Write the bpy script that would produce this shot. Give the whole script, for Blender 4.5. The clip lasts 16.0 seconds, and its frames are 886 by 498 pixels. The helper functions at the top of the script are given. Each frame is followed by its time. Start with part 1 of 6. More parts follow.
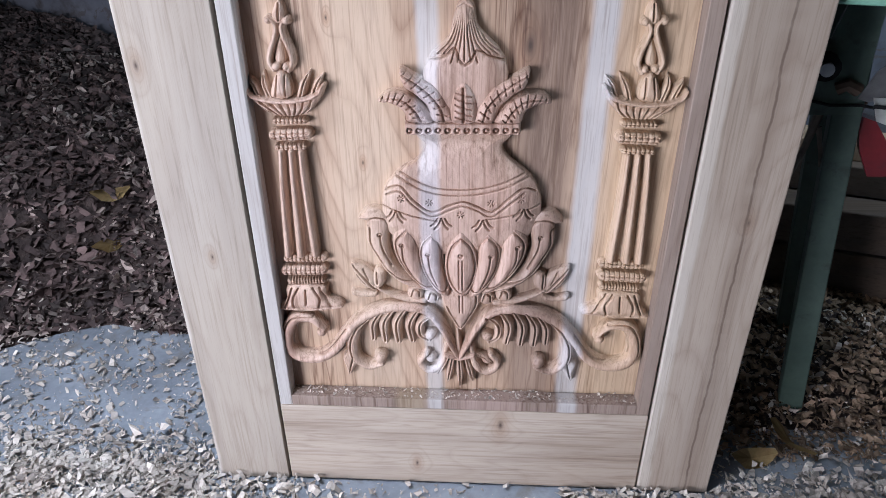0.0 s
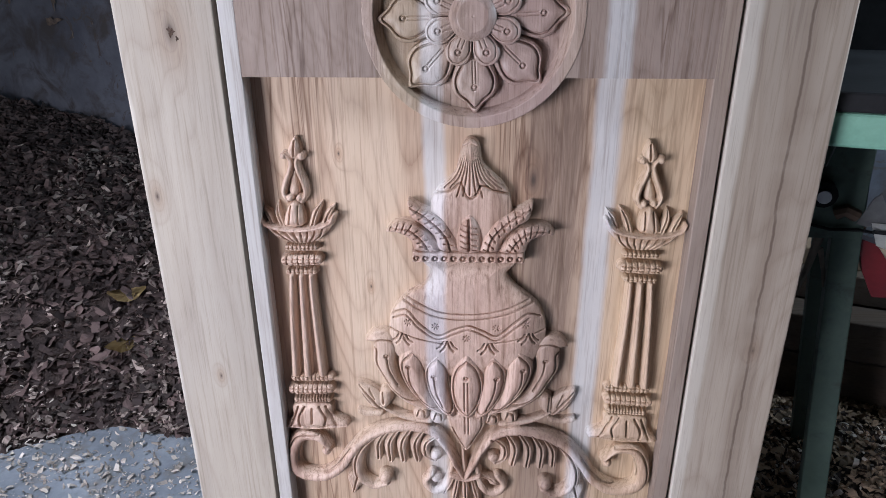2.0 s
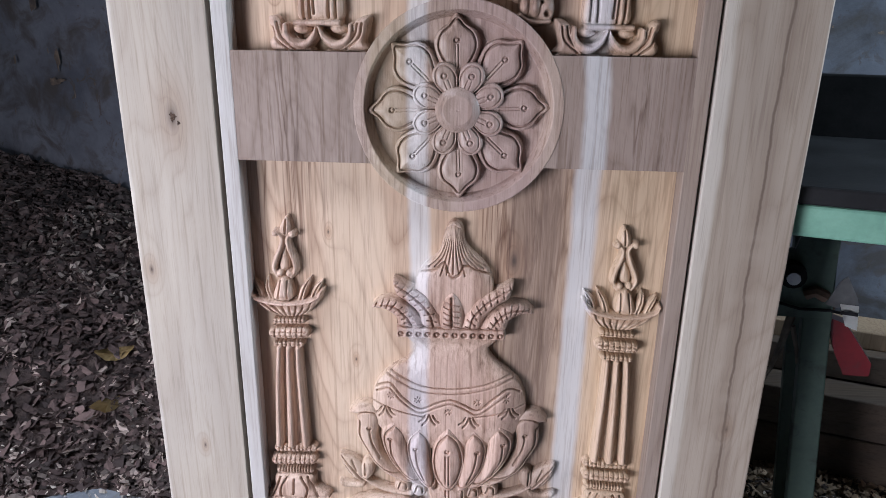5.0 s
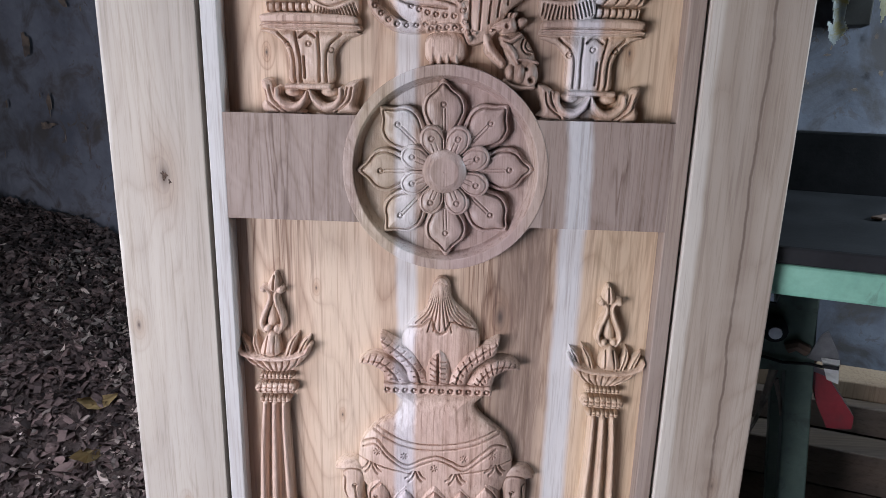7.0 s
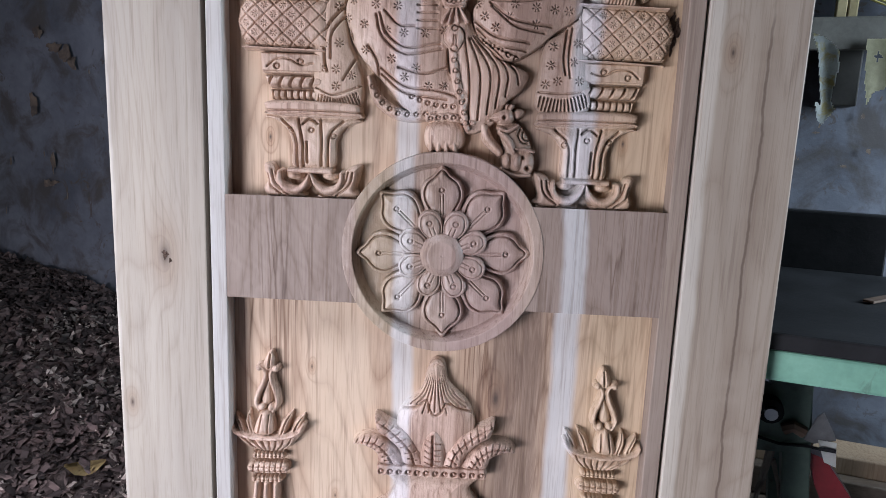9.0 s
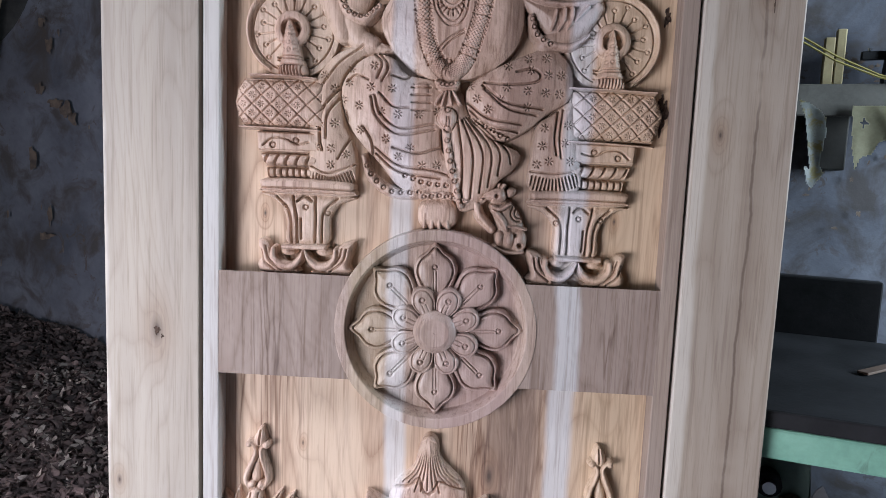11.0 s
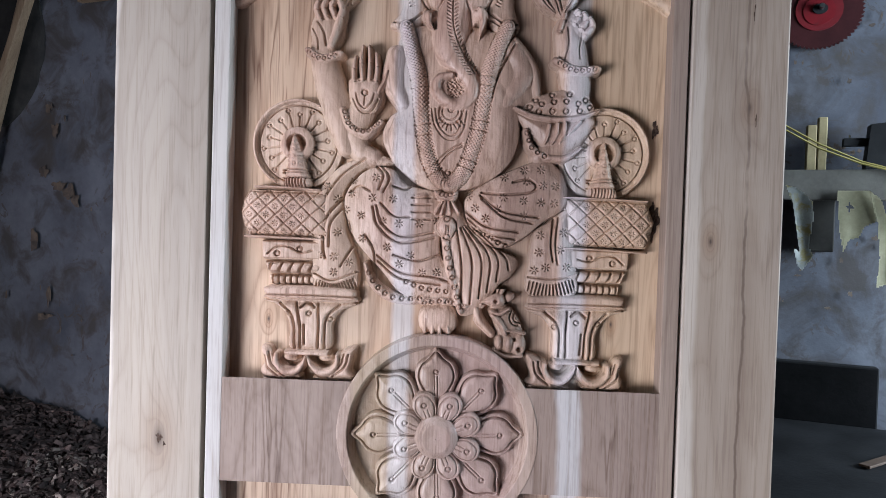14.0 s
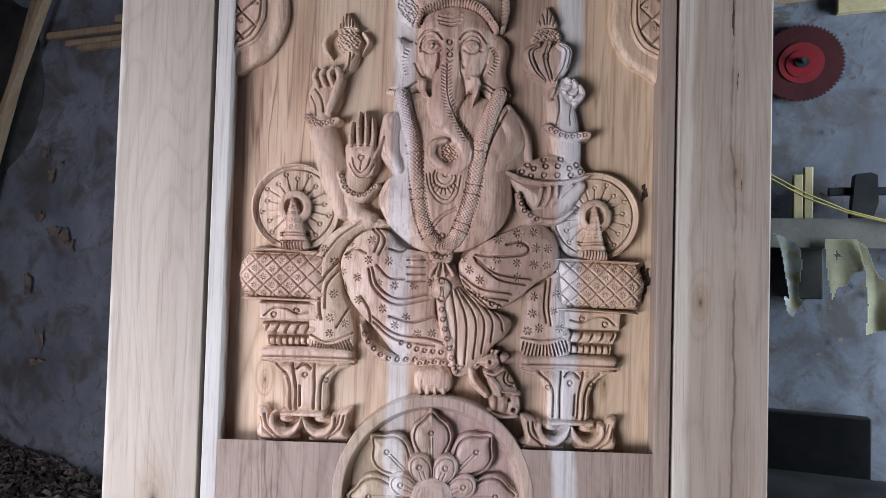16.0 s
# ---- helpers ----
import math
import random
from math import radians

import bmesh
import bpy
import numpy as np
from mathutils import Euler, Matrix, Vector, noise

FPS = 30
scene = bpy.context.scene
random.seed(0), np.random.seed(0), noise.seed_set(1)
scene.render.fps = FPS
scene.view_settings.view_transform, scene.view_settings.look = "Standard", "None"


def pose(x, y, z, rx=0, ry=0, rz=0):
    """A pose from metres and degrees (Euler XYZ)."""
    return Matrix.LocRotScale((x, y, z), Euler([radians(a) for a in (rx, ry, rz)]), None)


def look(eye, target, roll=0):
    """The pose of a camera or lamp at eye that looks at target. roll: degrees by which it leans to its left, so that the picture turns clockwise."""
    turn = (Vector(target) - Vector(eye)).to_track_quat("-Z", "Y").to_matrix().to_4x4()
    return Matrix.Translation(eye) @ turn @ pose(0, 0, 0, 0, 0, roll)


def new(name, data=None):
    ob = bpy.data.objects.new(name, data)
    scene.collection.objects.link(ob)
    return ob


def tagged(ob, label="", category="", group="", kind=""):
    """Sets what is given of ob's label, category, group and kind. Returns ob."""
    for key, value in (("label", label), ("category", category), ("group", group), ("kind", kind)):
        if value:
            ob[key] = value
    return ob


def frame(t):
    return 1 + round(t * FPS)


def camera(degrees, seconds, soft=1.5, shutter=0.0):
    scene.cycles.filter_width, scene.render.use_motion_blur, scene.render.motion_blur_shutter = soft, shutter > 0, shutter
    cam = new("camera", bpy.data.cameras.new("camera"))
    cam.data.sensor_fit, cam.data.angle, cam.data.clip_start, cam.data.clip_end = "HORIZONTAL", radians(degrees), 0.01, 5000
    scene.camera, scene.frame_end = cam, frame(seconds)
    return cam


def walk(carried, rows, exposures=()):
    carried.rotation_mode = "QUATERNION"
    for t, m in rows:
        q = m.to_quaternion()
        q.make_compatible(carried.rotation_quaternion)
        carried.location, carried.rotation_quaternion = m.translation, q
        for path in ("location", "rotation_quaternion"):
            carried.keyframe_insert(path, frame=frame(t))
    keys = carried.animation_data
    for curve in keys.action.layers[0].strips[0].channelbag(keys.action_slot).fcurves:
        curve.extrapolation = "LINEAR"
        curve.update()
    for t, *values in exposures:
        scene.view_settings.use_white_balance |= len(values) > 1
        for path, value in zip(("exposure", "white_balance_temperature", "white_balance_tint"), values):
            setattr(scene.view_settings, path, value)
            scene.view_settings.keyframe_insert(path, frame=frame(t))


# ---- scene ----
cam = camera(67.5, 16.0, soft=0.7)
PATH = [
    (0, (0.018, -0.962, 1.102), (-0.077, 0.78, 0.124), -0.4),
    (0.5, (0.012, -0.963, 1.119), (-0.1, 0.809, 0.199), -0.2),
    (1, (0.014, -0.956, 1.143), (-0.125, 0.848, 0.29), -0.3),
    (1.5, (0.022, -0.952, 1.161), (-0.13, 0.868, 0.347), -0.5),
    (2, (0.029, -0.948, 1.179), (-0.11, 0.894, 0.412), -0.4),
    (2.5, (0.036, -0.953, 1.2), (-0.1, 0.904, 0.471), 0.4),
    (3, (0.038, -0.962, 1.213), (-0.086, 0.909, 0.516), 0.9),
    (3.5, (0.039, -0.966, 1.222), (-0.091, 0.915, 0.553), 0.8),
    (4, (0.041, -0.968, 1.222), (-0.089, 0.914, 0.557), 0.7),
    (6.5, (0.043, -0.976, 1.256), (-0.048, 0.95, 0.727), 1.4),
    (7, (0.044, -0.977, 1.264), (-0.042, 0.955, 0.755), 1.4),
    (7.5, (0.044, -0.979, 1.277), (-0.033, 0.971, 0.838), 2.1),
    (8, (0.042, -0.982, 1.29), (-0.043, 0.975, 0.888), 2.1),
    (10.5, (0.043, -0.972, 1.348), (-0.033, 1.009, 1.079), 2.5),
    (11, (0.045, -0.974, 1.363), (-0.032, 1.012, 1.134), 2.4),
    (11.5, (0.043, -0.978, 1.375), (-0.05, 1.01, 1.176), 2.3),
    (12, (0.041, -0.982, 1.384), (-0.046, 1.009, 1.205), 2.5),
    (12.5, (0.04, -0.985, 1.399), (-0.035, 1.009, 1.261), 2.1),
    (13, (0.04, -0.989, 1.411), (-0.042, 1.007, 1.314), 2.0),
    (13.5, (0.039, -0.991, 1.424), (-0.031, 1.007, 1.363), 1.8),
    (14, (0.037, -0.993, 1.43), (-0.035, 1.005, 1.387), 1.8),
    (14.5, (0.036, -0.996, 1.439), (-0.016, 1.003, 1.421), 1.6),
    (15, (0.036, -1.001, 1.451), (-0.017, 0.999, 1.47), 1.6),
    (15.5, (0.035, -1.007, 1.463), (-0.026, 0.992, 1.496), 1.5),
    (16, (0.034, -1.01, 1.472), (-0.021, 0.989, 1.532), 1.6),
]
walk(cam, [(t, look(eye, target, roll)) for t, eye, target, roll in PATH],
     exposures=[(0, -0.40, 6330, 10), (2, -0.52, 6430, 10), (4, -0.49, 6460, 10), (8, -0.38, 6490, 10), (12, -0.26, 6560, 10), (16, -0.11, 6590, 10)])

# ---- light ----
WALL_A = math.atan(-0.327)          # turn of the workshop against the door


def room(u, v, z=0.0):
    """Workshop coordinates: u along the back wall, v out from it towards the open front."""
    c, s = math.cos(WALL_A), math.sin(WALL_A)
    return Vector((u * c + v * s, 1.36 + u * s - v * c, z))


world = bpy.data.worlds.new("sky")
scene.world = world
world.use_nodes = True
wn = world.node_tree
sky = wn.nodes.new("ShaderNodeTexSky")
sky.sky_type, sky.sun_disc, sky.sun_elevation, sky.sun_rotation = "NISHITA", False, radians(48), radians(150)
wn.links.new(sky.outputs[0], wn.nodes["Background"].inputs[0])
wn.nodes["Background"].inputs[1].default_value = 0.1

sun = new("sun", bpy.data.lights.new("sun", "SUN"))
sun.data.energy, sun.data.angle, sun.data.color = 2.0, radians(0.5), (1.0, 0.95, 0.88)
sun.matrix_world = look((-3, -2, 6), (-2.0, -6.0, 0))


def rect_light(name, eye, target, w, h, watts, colour, spread=180):
    ob = new(name, bpy.data.lights.new(name, "AREA"))
    ob.data.shape, ob.data.size, ob.data.size_y, ob.data.energy, ob.data.color = "RECTANGLE", w, h, watts, colour
    ob.data.spread = radians(spread)
    ob.matrix_world = look(eye, target)
    return ob


rect_light("daylight_door", (-2.10, -2.38, 0.56), (0.15, 0.0, 0.56), 1.4, 1.05, 61, (0.945, 0.957, 1.09), 112)
# unseen overhead lamp, added to brighten the floor on the left
rect_light("roof_light", (-1.25, -1.0, 3.15), (-0.95, -0.75, 0.0), 0.75, 0.75, 36, (0.88, 0.96, 1.14), 75)
# unseen fill lamp, added to lift the right part of the back wall
rect_light("daylight_window", room(2.7, 0.6, 1.75), room(0.9, 0.1, 1.7), 0.6, 0.9, 98, (0.75, 0.94, 1.12))
scene.view_settings.exposure = 0.0


# ---- materials ----
def material(name):
    m = bpy.data.materials.new(name)
    m.use_nodes = True
    return m, m.node_tree, m.node_tree.nodes["Principled BSDF"]


def node(nt, kind, **values):
    n = nt.nodes.new("ShaderNode" + kind)
    for key, v in values.items():
        n.inputs[key.replace("_", " ")].default_value = v
    return n


def ramp(nt, source, stops):
    r = nt.nodes.new("ShaderNodeValToRGB")
    e = r.color_ramp.elements
    while len(e) < len(stops):
        e.new(0.5)
    for k, (p, c) in zip(e, stops):
        k.position, k.color = p, (*c, 1) if len(c) == 3 else c
    nt.links.new(source, r.inputs[0])
    return r.outputs[0]


def mixed(nt, f, a, b, mode="MIX"):
    m = nt.nodes.new("ShaderNodeMix")
    m.data_type, m.blend_type = "RGBA", mode
    for sock, v in ((m.inputs[0], f), (m.inputs[6], a), (m.inputs[7], b)):
        if isinstance(v, bpy.types.NodeSocket):
            nt.links.new(v, sock)
        else:
            sock.default_value = v if isinstance(v, (int, float)) else (*v, 1)
    return m.outputs[2]


def calc(nt, op, a, b=0.0, c=0.0):
    m = nt.nodes.new("ShaderNodeMath")
    m.operation = op
    for sock, v in zip(m.inputs, (a, b, c)):
        if isinstance(v, bpy.types.NodeSocket):
            nt.links.new(v, sock)
        else:
            sock.default_value = v
    return m.outputs[0]


def coords(nt, scale, random_shift=True):
    """Object coordinates, stretched, with a shift of its own for each object."""
    tc = nt.nodes.new("ShaderNodeTexCoord")
    mp = nt.nodes.new("ShaderNodeMapping")
    mp.inputs["Scale"].default_value = scale
    nt.links.new(tc.outputs["Object"], mp.inputs[0])
    if random_shift:
        oi = nt.nodes.new("ShaderNodeObjectInfo")
        cb = nt.nodes.new("ShaderNodeCombineXYZ")
        for k in range(3):
            nt.links.new(calc(nt, "MULTIPLY", oi.outputs["Random"], 31.7 + 17 * k), cb.inputs[k])
        nt.links.new(cb.outputs[0], mp.inputs["Location"])
    return mp.outputs[0]


def noise_tex(nt, vec, scale, detail=4.0, rough=0.55, dist=0.0):
    n = node(nt, "TexNoise", Scale=scale, Detail=detail, Roughness=rough, Distortion=dist)
    nt.links.new(vec, n.inputs["Vector"])
    return n.outputs[0]


def bump(nt, bsdf, height, strength, distance):
    b = node(nt, "Bump", Strength=strength, Distance=distance)
    nt.links.new(height, b.inputs["Height"])
    nt.links.new(b.outputs[0], bsdf.inputs["Normal"])


def wood(name, light, mid, dark, along="z", sap=(), shift=True, rough=0.62, lines=0.5, knots=(), crack=None, contrast=0.45, skin=None, gouged=0.0, hairs=0.0, heart=None):
    """Planed teak: long grain along one axis, thin growth lines, pores, pale sapwood and darker strips at the given x,
    knots at (x, z, radius), a crack.
    """
    m, nt, p = material(name)
    k = {"z": (1, 1, 0.06), "x": (0.06, 1, 1)}[along]
    vec = coords(nt, k, shift)
    tc = nt.nodes.new("ShaderNodeTexCoord")
    sp = nt.nodes.new("ShaderNodeSeparateXYZ")
    nt.links.new(tc.outputs["Object"], sp.inputs[0])
    bands = noise_tex(nt, vec, 13, 3, 0.5, 0.6)
    fine = noise_tex(nt, coords(nt, {"z": (1, 1, 0.02), "x": (0.02, 1, 1)}[along], shift), 170, 4, 0.65)
    pores = noise_tex(nt, coords(nt, {"z": (1, 1, 0.045), "x": (0.045, 1, 1)}[along], shift), 430, 2, 0.5)
    patch = noise_tex(nt, coords(nt, {"z": (1, 1, 0.3), "x": (0.3, 1, 1)}[along], shift), 3.2, 4, 0.6, 0.5)
    broad = noise_tex(nt, vec, 4.0, 2, 0.5, 0.3)
    field = noise_tex(nt, coords(nt, {"z": (1, 1, 0.16), "x": (0.16, 1, 1)}[along], shift), 5.0, 2, 0.4, 0.35)
    near_knot = 0.0
    for x, z, r in knots:
        dx, dz = calc(nt, "SUBTRACT", sp.outputs[0], x), calc(nt, "MULTIPLY", calc(nt, "SUBTRACT", sp.outputs[2], z), 0.45)
        d = calc(nt, "SQRT", calc(nt, "ADD", calc(nt, "MULTIPLY", dx, dx), calc(nt, "MULTIPLY", dz, dz)))
        g = calc(nt, "POWER", 2.718, calc(nt, "DIVIDE", d, -1.7 * r))
        near_knot = calc(nt, "ADD", near_knot, g)
    if knots:
        field = calc(nt, "ADD", field, calc(nt, "MULTIPLY", near_knot, 0.22))
    ring = calc(nt, "FRACT", calc(nt, "MULTIPLY", calc(nt, "ADD", field, calc(nt, "MULTIPLY", fine, 0.008)), 21.0))
    col = ramp(nt, bands, [(0.30, dark), (0.45, mid), (0.60, light), (0.74, mid)])
    col = mixed(nt, calc(nt, "MULTIPLY", broad, 0.9), col, mid)
    line = ramp(nt, ring, [(0.0, (0.60, 0.52, 0.48)), (0.10, (0.82, 0.78, 0.75)), (0.30, (1, 1, 1)), (0.86, (1, 1, 1)), (1.0, (0.74, 0.68, 0.64))])
    col = mixed(nt, lines, col, line, "MULTIPLY")
    streak = mixed(nt, 0.7, ramp(nt, fine, [(0.36, (0.56, 0.49, 0.44)), (0.47, (1, 1, 1))]), ramp(nt, pores, [(0.34, (0.66, 0.61, 0.58)), (0.44, (1, 1, 1))]), "MULTIPLY")
    col = mixed(nt, contrast, col, streak, "MULTIPLY")
    if hairs:
        wavy = noise_tex(nt, coords(nt, {"z": (1, 1, 0.05), "x": (0.05, 1, 1)}[along], False), 26, 3, 0.55, 0.4)
        split = calc(nt, "ABSOLUTE", calc(nt, "SUBTRACT", calc(nt, "FRACT", calc(nt, "MULTIPLY", wavy, 9.0)), 0.5))
        gate = ramp(nt, noise_tex(nt, coords(nt, {"z": (1, 1, 0.2), "x": (0.2, 1, 1)}[along], False), 14, 3, 0.6), [(0.42, (0,) * 3), (0.60, (hairs,) * 3)])
        col = mixed(nt, calc(nt, "MULTIPLY", ramp(nt, split, [(0.0, (1,) * 3), (0.22, (0,) * 3)]), gate), col, mixed(nt, 1.0, col, (0.40, 0.31, 0.27), "MULTIPLY"))
    if heart:
        x0, width, z_mid, z_half, amount = heart
        sway = calc(nt, "MULTIPLY", calc(nt, "SUBTRACT", noise_tex(nt, coords(nt, (0.2, 0.2, 1), False), 4, 3), 0.5), 0.09)
        across = calc(nt, "ABSOLUTE", calc(nt, "DIVIDE", calc(nt, "SUBTRACT", calc(nt, "ADD", sp.outputs[0], sway), x0), width))
        upright = calc(nt, "ABSOLUTE", calc(nt, "DIVIDE", calc(nt, "SUBTRACT", sp.outputs[2], z_mid), z_half))
        window = calc(nt, "MULTIPLY", ramp(nt, across, [(0.35, (1,) * 3), (1.0, (0,) * 3)]), ramp(nt, upright, [(0.6, (1,) * 3), (1.0, (0,) * 3)]))
        flame = ramp(nt, noise_tex(nt, coords(nt, (1, 1, 0.09), False), 46, 4, 0.6, 0.9), [(0.40, (0.12,) * 3), (0.50, (1,) * 3), (0.585, (0.1,) * 3)])
        col = mixed(nt, calc(nt, "MULTIPLY", calc(nt, "MULTIPLY", window, flame), amount), col, mixed(nt, 1.0, col, (0.36, 0.28, 0.27), "MULTIPLY"))
    wob = calc(nt, "MULTIPLY", calc(nt, "SUBTRACT", noise_tex(nt, coords(nt, (0.2, 0.2, 1), False), 7, 3), 0.5), 0.018)
    xx = calc(nt, "ADD", sp.outputs[0], wob)
    for x0, width, slant, colour, amount in sap:
        xs = calc(nt, "ADD", xx, calc(nt, "MULTIPLY", sp.outputs[2], slant))
        d = calc(nt, "ABSOLUTE", calc(nt, "SUBTRACT", xs, x0))
        f = ramp(nt, calc(nt, "DIVIDE", d, width), [(0.34, (amount,) * 3), (0.60, (0,) * 3)])
        col = mixed(nt, f, col, mixed(nt, 0.5, colour, streak, "MULTIPLY"))
    if knots:
        col = mixed(nt, ramp(nt, near_knot, [(0.12, (0,) * 3), (0.5, (0.55,) * 3)]), col, mixed(nt, 1.0, col, (0.74, 0.60, 0.50), "MULTIPLY"))
        col = mixed(nt, ramp(nt, near_knot, [(0.58, (0,) * 3), (0.80, (0.5,) * 3), (0.93, (0.95,) * 3)]), col, (0.07, 0.045, 0.035))
    if crack:
        x0, slant, z0, z1 = crack
        wander = calc(nt, "MULTIPLY", calc(nt, "SUBTRACT", noise_tex(nt, coords(nt, (0.1, 0.1, 1), False), 5, 5, 0.6), 0.5), 0.03)
        xs = calc(nt, "ADD", calc(nt, "ADD", sp.outputs[0], wander), calc(nt, "MULTIPLY", sp.outputs[2], slant))
        d = calc(nt, "ABSOLUTE", calc(nt, "SUBTRACT", xs, x0))
        strength = ramp(nt, noise_tex(nt, coords(nt, (0.1, 0.1, 1), False), 4.3, 4, 0.7), [(0.36, (0.1,) * 3), (0.50, (0.95,) * 3)])
        col = mixed(nt, calc(nt, "MULTIPLY", ramp(nt, calc(nt, "MULTIPLY", d, 100), [(0.10, (1,) * 3), (0.28, (0,) * 3)]), strength), col, (0.075, 0.05, 0.04))
        col = mixed(nt, calc(nt, "MULTIPLY", ramp(nt, calc(nt, "MULTIPLY", d, 20), [(0.1, (0.5,) * 3), (0.5, (0,) * 3)]), strength), col, (0.22, 0.16, 0.12))
    col = mixed(nt, 0.8, col, ramp(nt, patch, [(0.30, (0.80, 0.76, 0.73)), (0.48, (1, 1, 1)), (0.70, (1.06, 1.04, 1.0))]), "MULTIPLY")
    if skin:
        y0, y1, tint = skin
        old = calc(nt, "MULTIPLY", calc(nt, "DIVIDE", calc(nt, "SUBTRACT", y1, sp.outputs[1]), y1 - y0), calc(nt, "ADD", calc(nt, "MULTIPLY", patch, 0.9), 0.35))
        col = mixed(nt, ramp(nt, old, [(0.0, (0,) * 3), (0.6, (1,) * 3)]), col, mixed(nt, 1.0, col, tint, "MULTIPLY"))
    nt.links.new(col, p.inputs["Base Color"])
    nt.links.new(ramp(nt, fine, [(0.3, (rough + 0.15,) * 3), (0.7, (rough - 0.06,) * 3)]), p.inputs["Roughness"])
    height = calc(nt, "ADD", fine, calc(nt, "MULTIPLY", pores, 0.5))
    if gouged:
        height = calc(nt, "ADD", height, calc(nt, "MULTIPLY", noise_tex(nt, coords(nt, (1, 1, 1), False), 150, 2, 0.5), 2.4 * gouged))
    bump(nt, p, height, 0.25 + 0.3 * gouged, 0.0012 + 0.0012 * gouged)
    return m


def mottled(name, a, b, scale, rough, metal=0.0, grain=90.0, depth=0.0015, strength=0.3, dirt=None, dirt_at=(0.55, 0.7), island=0.0, peel=None):
    m, nt, p = material(name)
    vec = coords(nt, (1, 1, 1), False)
    col = ramp(nt, noise_tex(nt, vec, scale, 6, 0.6), [(0.34, a), (0.66, b)])
    fine = noise_tex(nt, vec, grain, 4, 0.65)
    col = mixed(nt, 0.5, col, ramp(nt, fine, [(0.3, (0.72,) * 3), (0.62, (1, 1, 1))]), "MULTIPLY")
    if dirt:
        col = mixed(nt, ramp(nt, noise_tex(nt, vec, scale * 2.3, 5, 0.65, 0.6), [(dirt_at[0], (0,) * 3), (dirt_at[1], (0.9,) * 3)]), col, dirt)
    if peel:
        worn = calc(nt, "MULTIPLY", ramp(nt, noise_tex(nt, vec, 13, 7, 0.72, 1.2), [(0.57, (0,) * 3), (0.60, (1,) * 3)]), ramp(nt, noise_tex(nt, vec, 2.1, 2), [(0.42, (0,) * 3), (0.58, (1,) * 3)]))
        col = mixed(nt, calc(nt, "MULTIPLY", worn, 0.85), col, peel)
    if island:
        g = nt.nodes.new("ShaderNodeNewGeometry")
        col = mixed(nt, 1.0, col, ramp(nt, g.outputs["Random Per Island"], [(0.0, (1 - island,) * 3), (1.0, (1, 1, 1))]), "MULTIPLY")
    nt.links.new(col, p.inputs["Base Color"])
    p.inputs["Roughness"].default_value, p.inputs["Metallic"].default_value = rough, metal
    bump(nt, p, fine, strength, depth)
    return m


PALE = (0.60, 0.595, 0.60)
# strips by x; the last is dark red-brown along the panel's left edge
SAP = ((0.285, 0.13, 0.0, (0.58, 0.43, 0.28), 0.55), (-0.16, 0.10, 0.0, (0.58, 0.45, 0.34), 0.5), (-0.052, 0.034, 0.006, PALE, 0.7), (0.197, 0.040, 0.0, PALE, 0.8), (0.125, 0.085, 0.0, (0.24, 0.165, 0.125), 0.7), (-0.325, 0.03, 0.0, (0.27, 0.15, 0.11), 0.5))
TEAK_LEFT = wood("planed_teak_left", (0.41, 0.357, 0.302), (0.34, 0.29, 0.244), (0.265, 0.217, 0.178), lines=0.26, contrast=0.40, knots=((-0.425, 1.106, 0.014), (-0.487, 0.862, 0.006), (-0.43, 0.537, 0.004)), sap=((-0.512, 0.022, 0.0, (0.62, 0.57, 0.52), 0.6),))
TEAK_RIGHT = wood("planed_teak_right", (0.44, 0.365, 0.30), (0.36, 0.295, 0.24), (0.28, 0.22, 0.175), lines=0.30, contrast=0.42, knots=((0.396, 1.432, 0.006), (0.445, 1.63, 0.007), (0.452, 0.62, 0.005)), crack=(0.452, 0.006, 0, 2), sap=((0.366, 0.028, 0.0, (0.60, 0.55, 0.49), 0.6),))
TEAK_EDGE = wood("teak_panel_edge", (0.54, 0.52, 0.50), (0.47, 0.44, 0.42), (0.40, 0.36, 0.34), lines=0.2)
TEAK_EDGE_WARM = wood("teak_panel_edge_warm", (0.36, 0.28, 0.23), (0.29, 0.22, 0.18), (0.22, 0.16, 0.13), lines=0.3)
TEAK_PANEL = wood("carved_teak", (0.62, 0.455, 0.335), (0.52, 0.37, 0.265), (0.40, 0.265, 0.185), sap=SAP, shift=False, lines=0.75, contrast=0.5, hairs=0.95, heart=(0.115, 0.075, 0.78, 0.42, 1.0), knots=((-0.165, 0.70, 0.003), (-0.205, 0.925, 0.003), (0.094, 0.887, 0.012), (-0.27, 1.29, 0.004), (0.262, 1.30, 0.004)))
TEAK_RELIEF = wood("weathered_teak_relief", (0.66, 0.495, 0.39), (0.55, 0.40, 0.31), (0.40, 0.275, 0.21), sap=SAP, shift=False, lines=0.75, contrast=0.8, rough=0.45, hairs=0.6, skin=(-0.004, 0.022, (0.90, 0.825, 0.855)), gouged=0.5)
TEAK_ROSE = wood("teak_rosette", (0.46, 0.345, 0.28), (0.37, 0.27, 0.22), (0.25, 0.17, 0.14), sap=((0.06, 0.12, 0.0, (0.36, 0.25, 0.225), 0.7), (-0.10, 0.06, 0.0, (0.40, 0.31, 0.20), 0.5), (-0.052, 0.030, 0.006, PALE, 0.55)), shift=False, lines=0.7, contrast=0.8, rough=0.38, hairs=0.6, gouged=0.4)
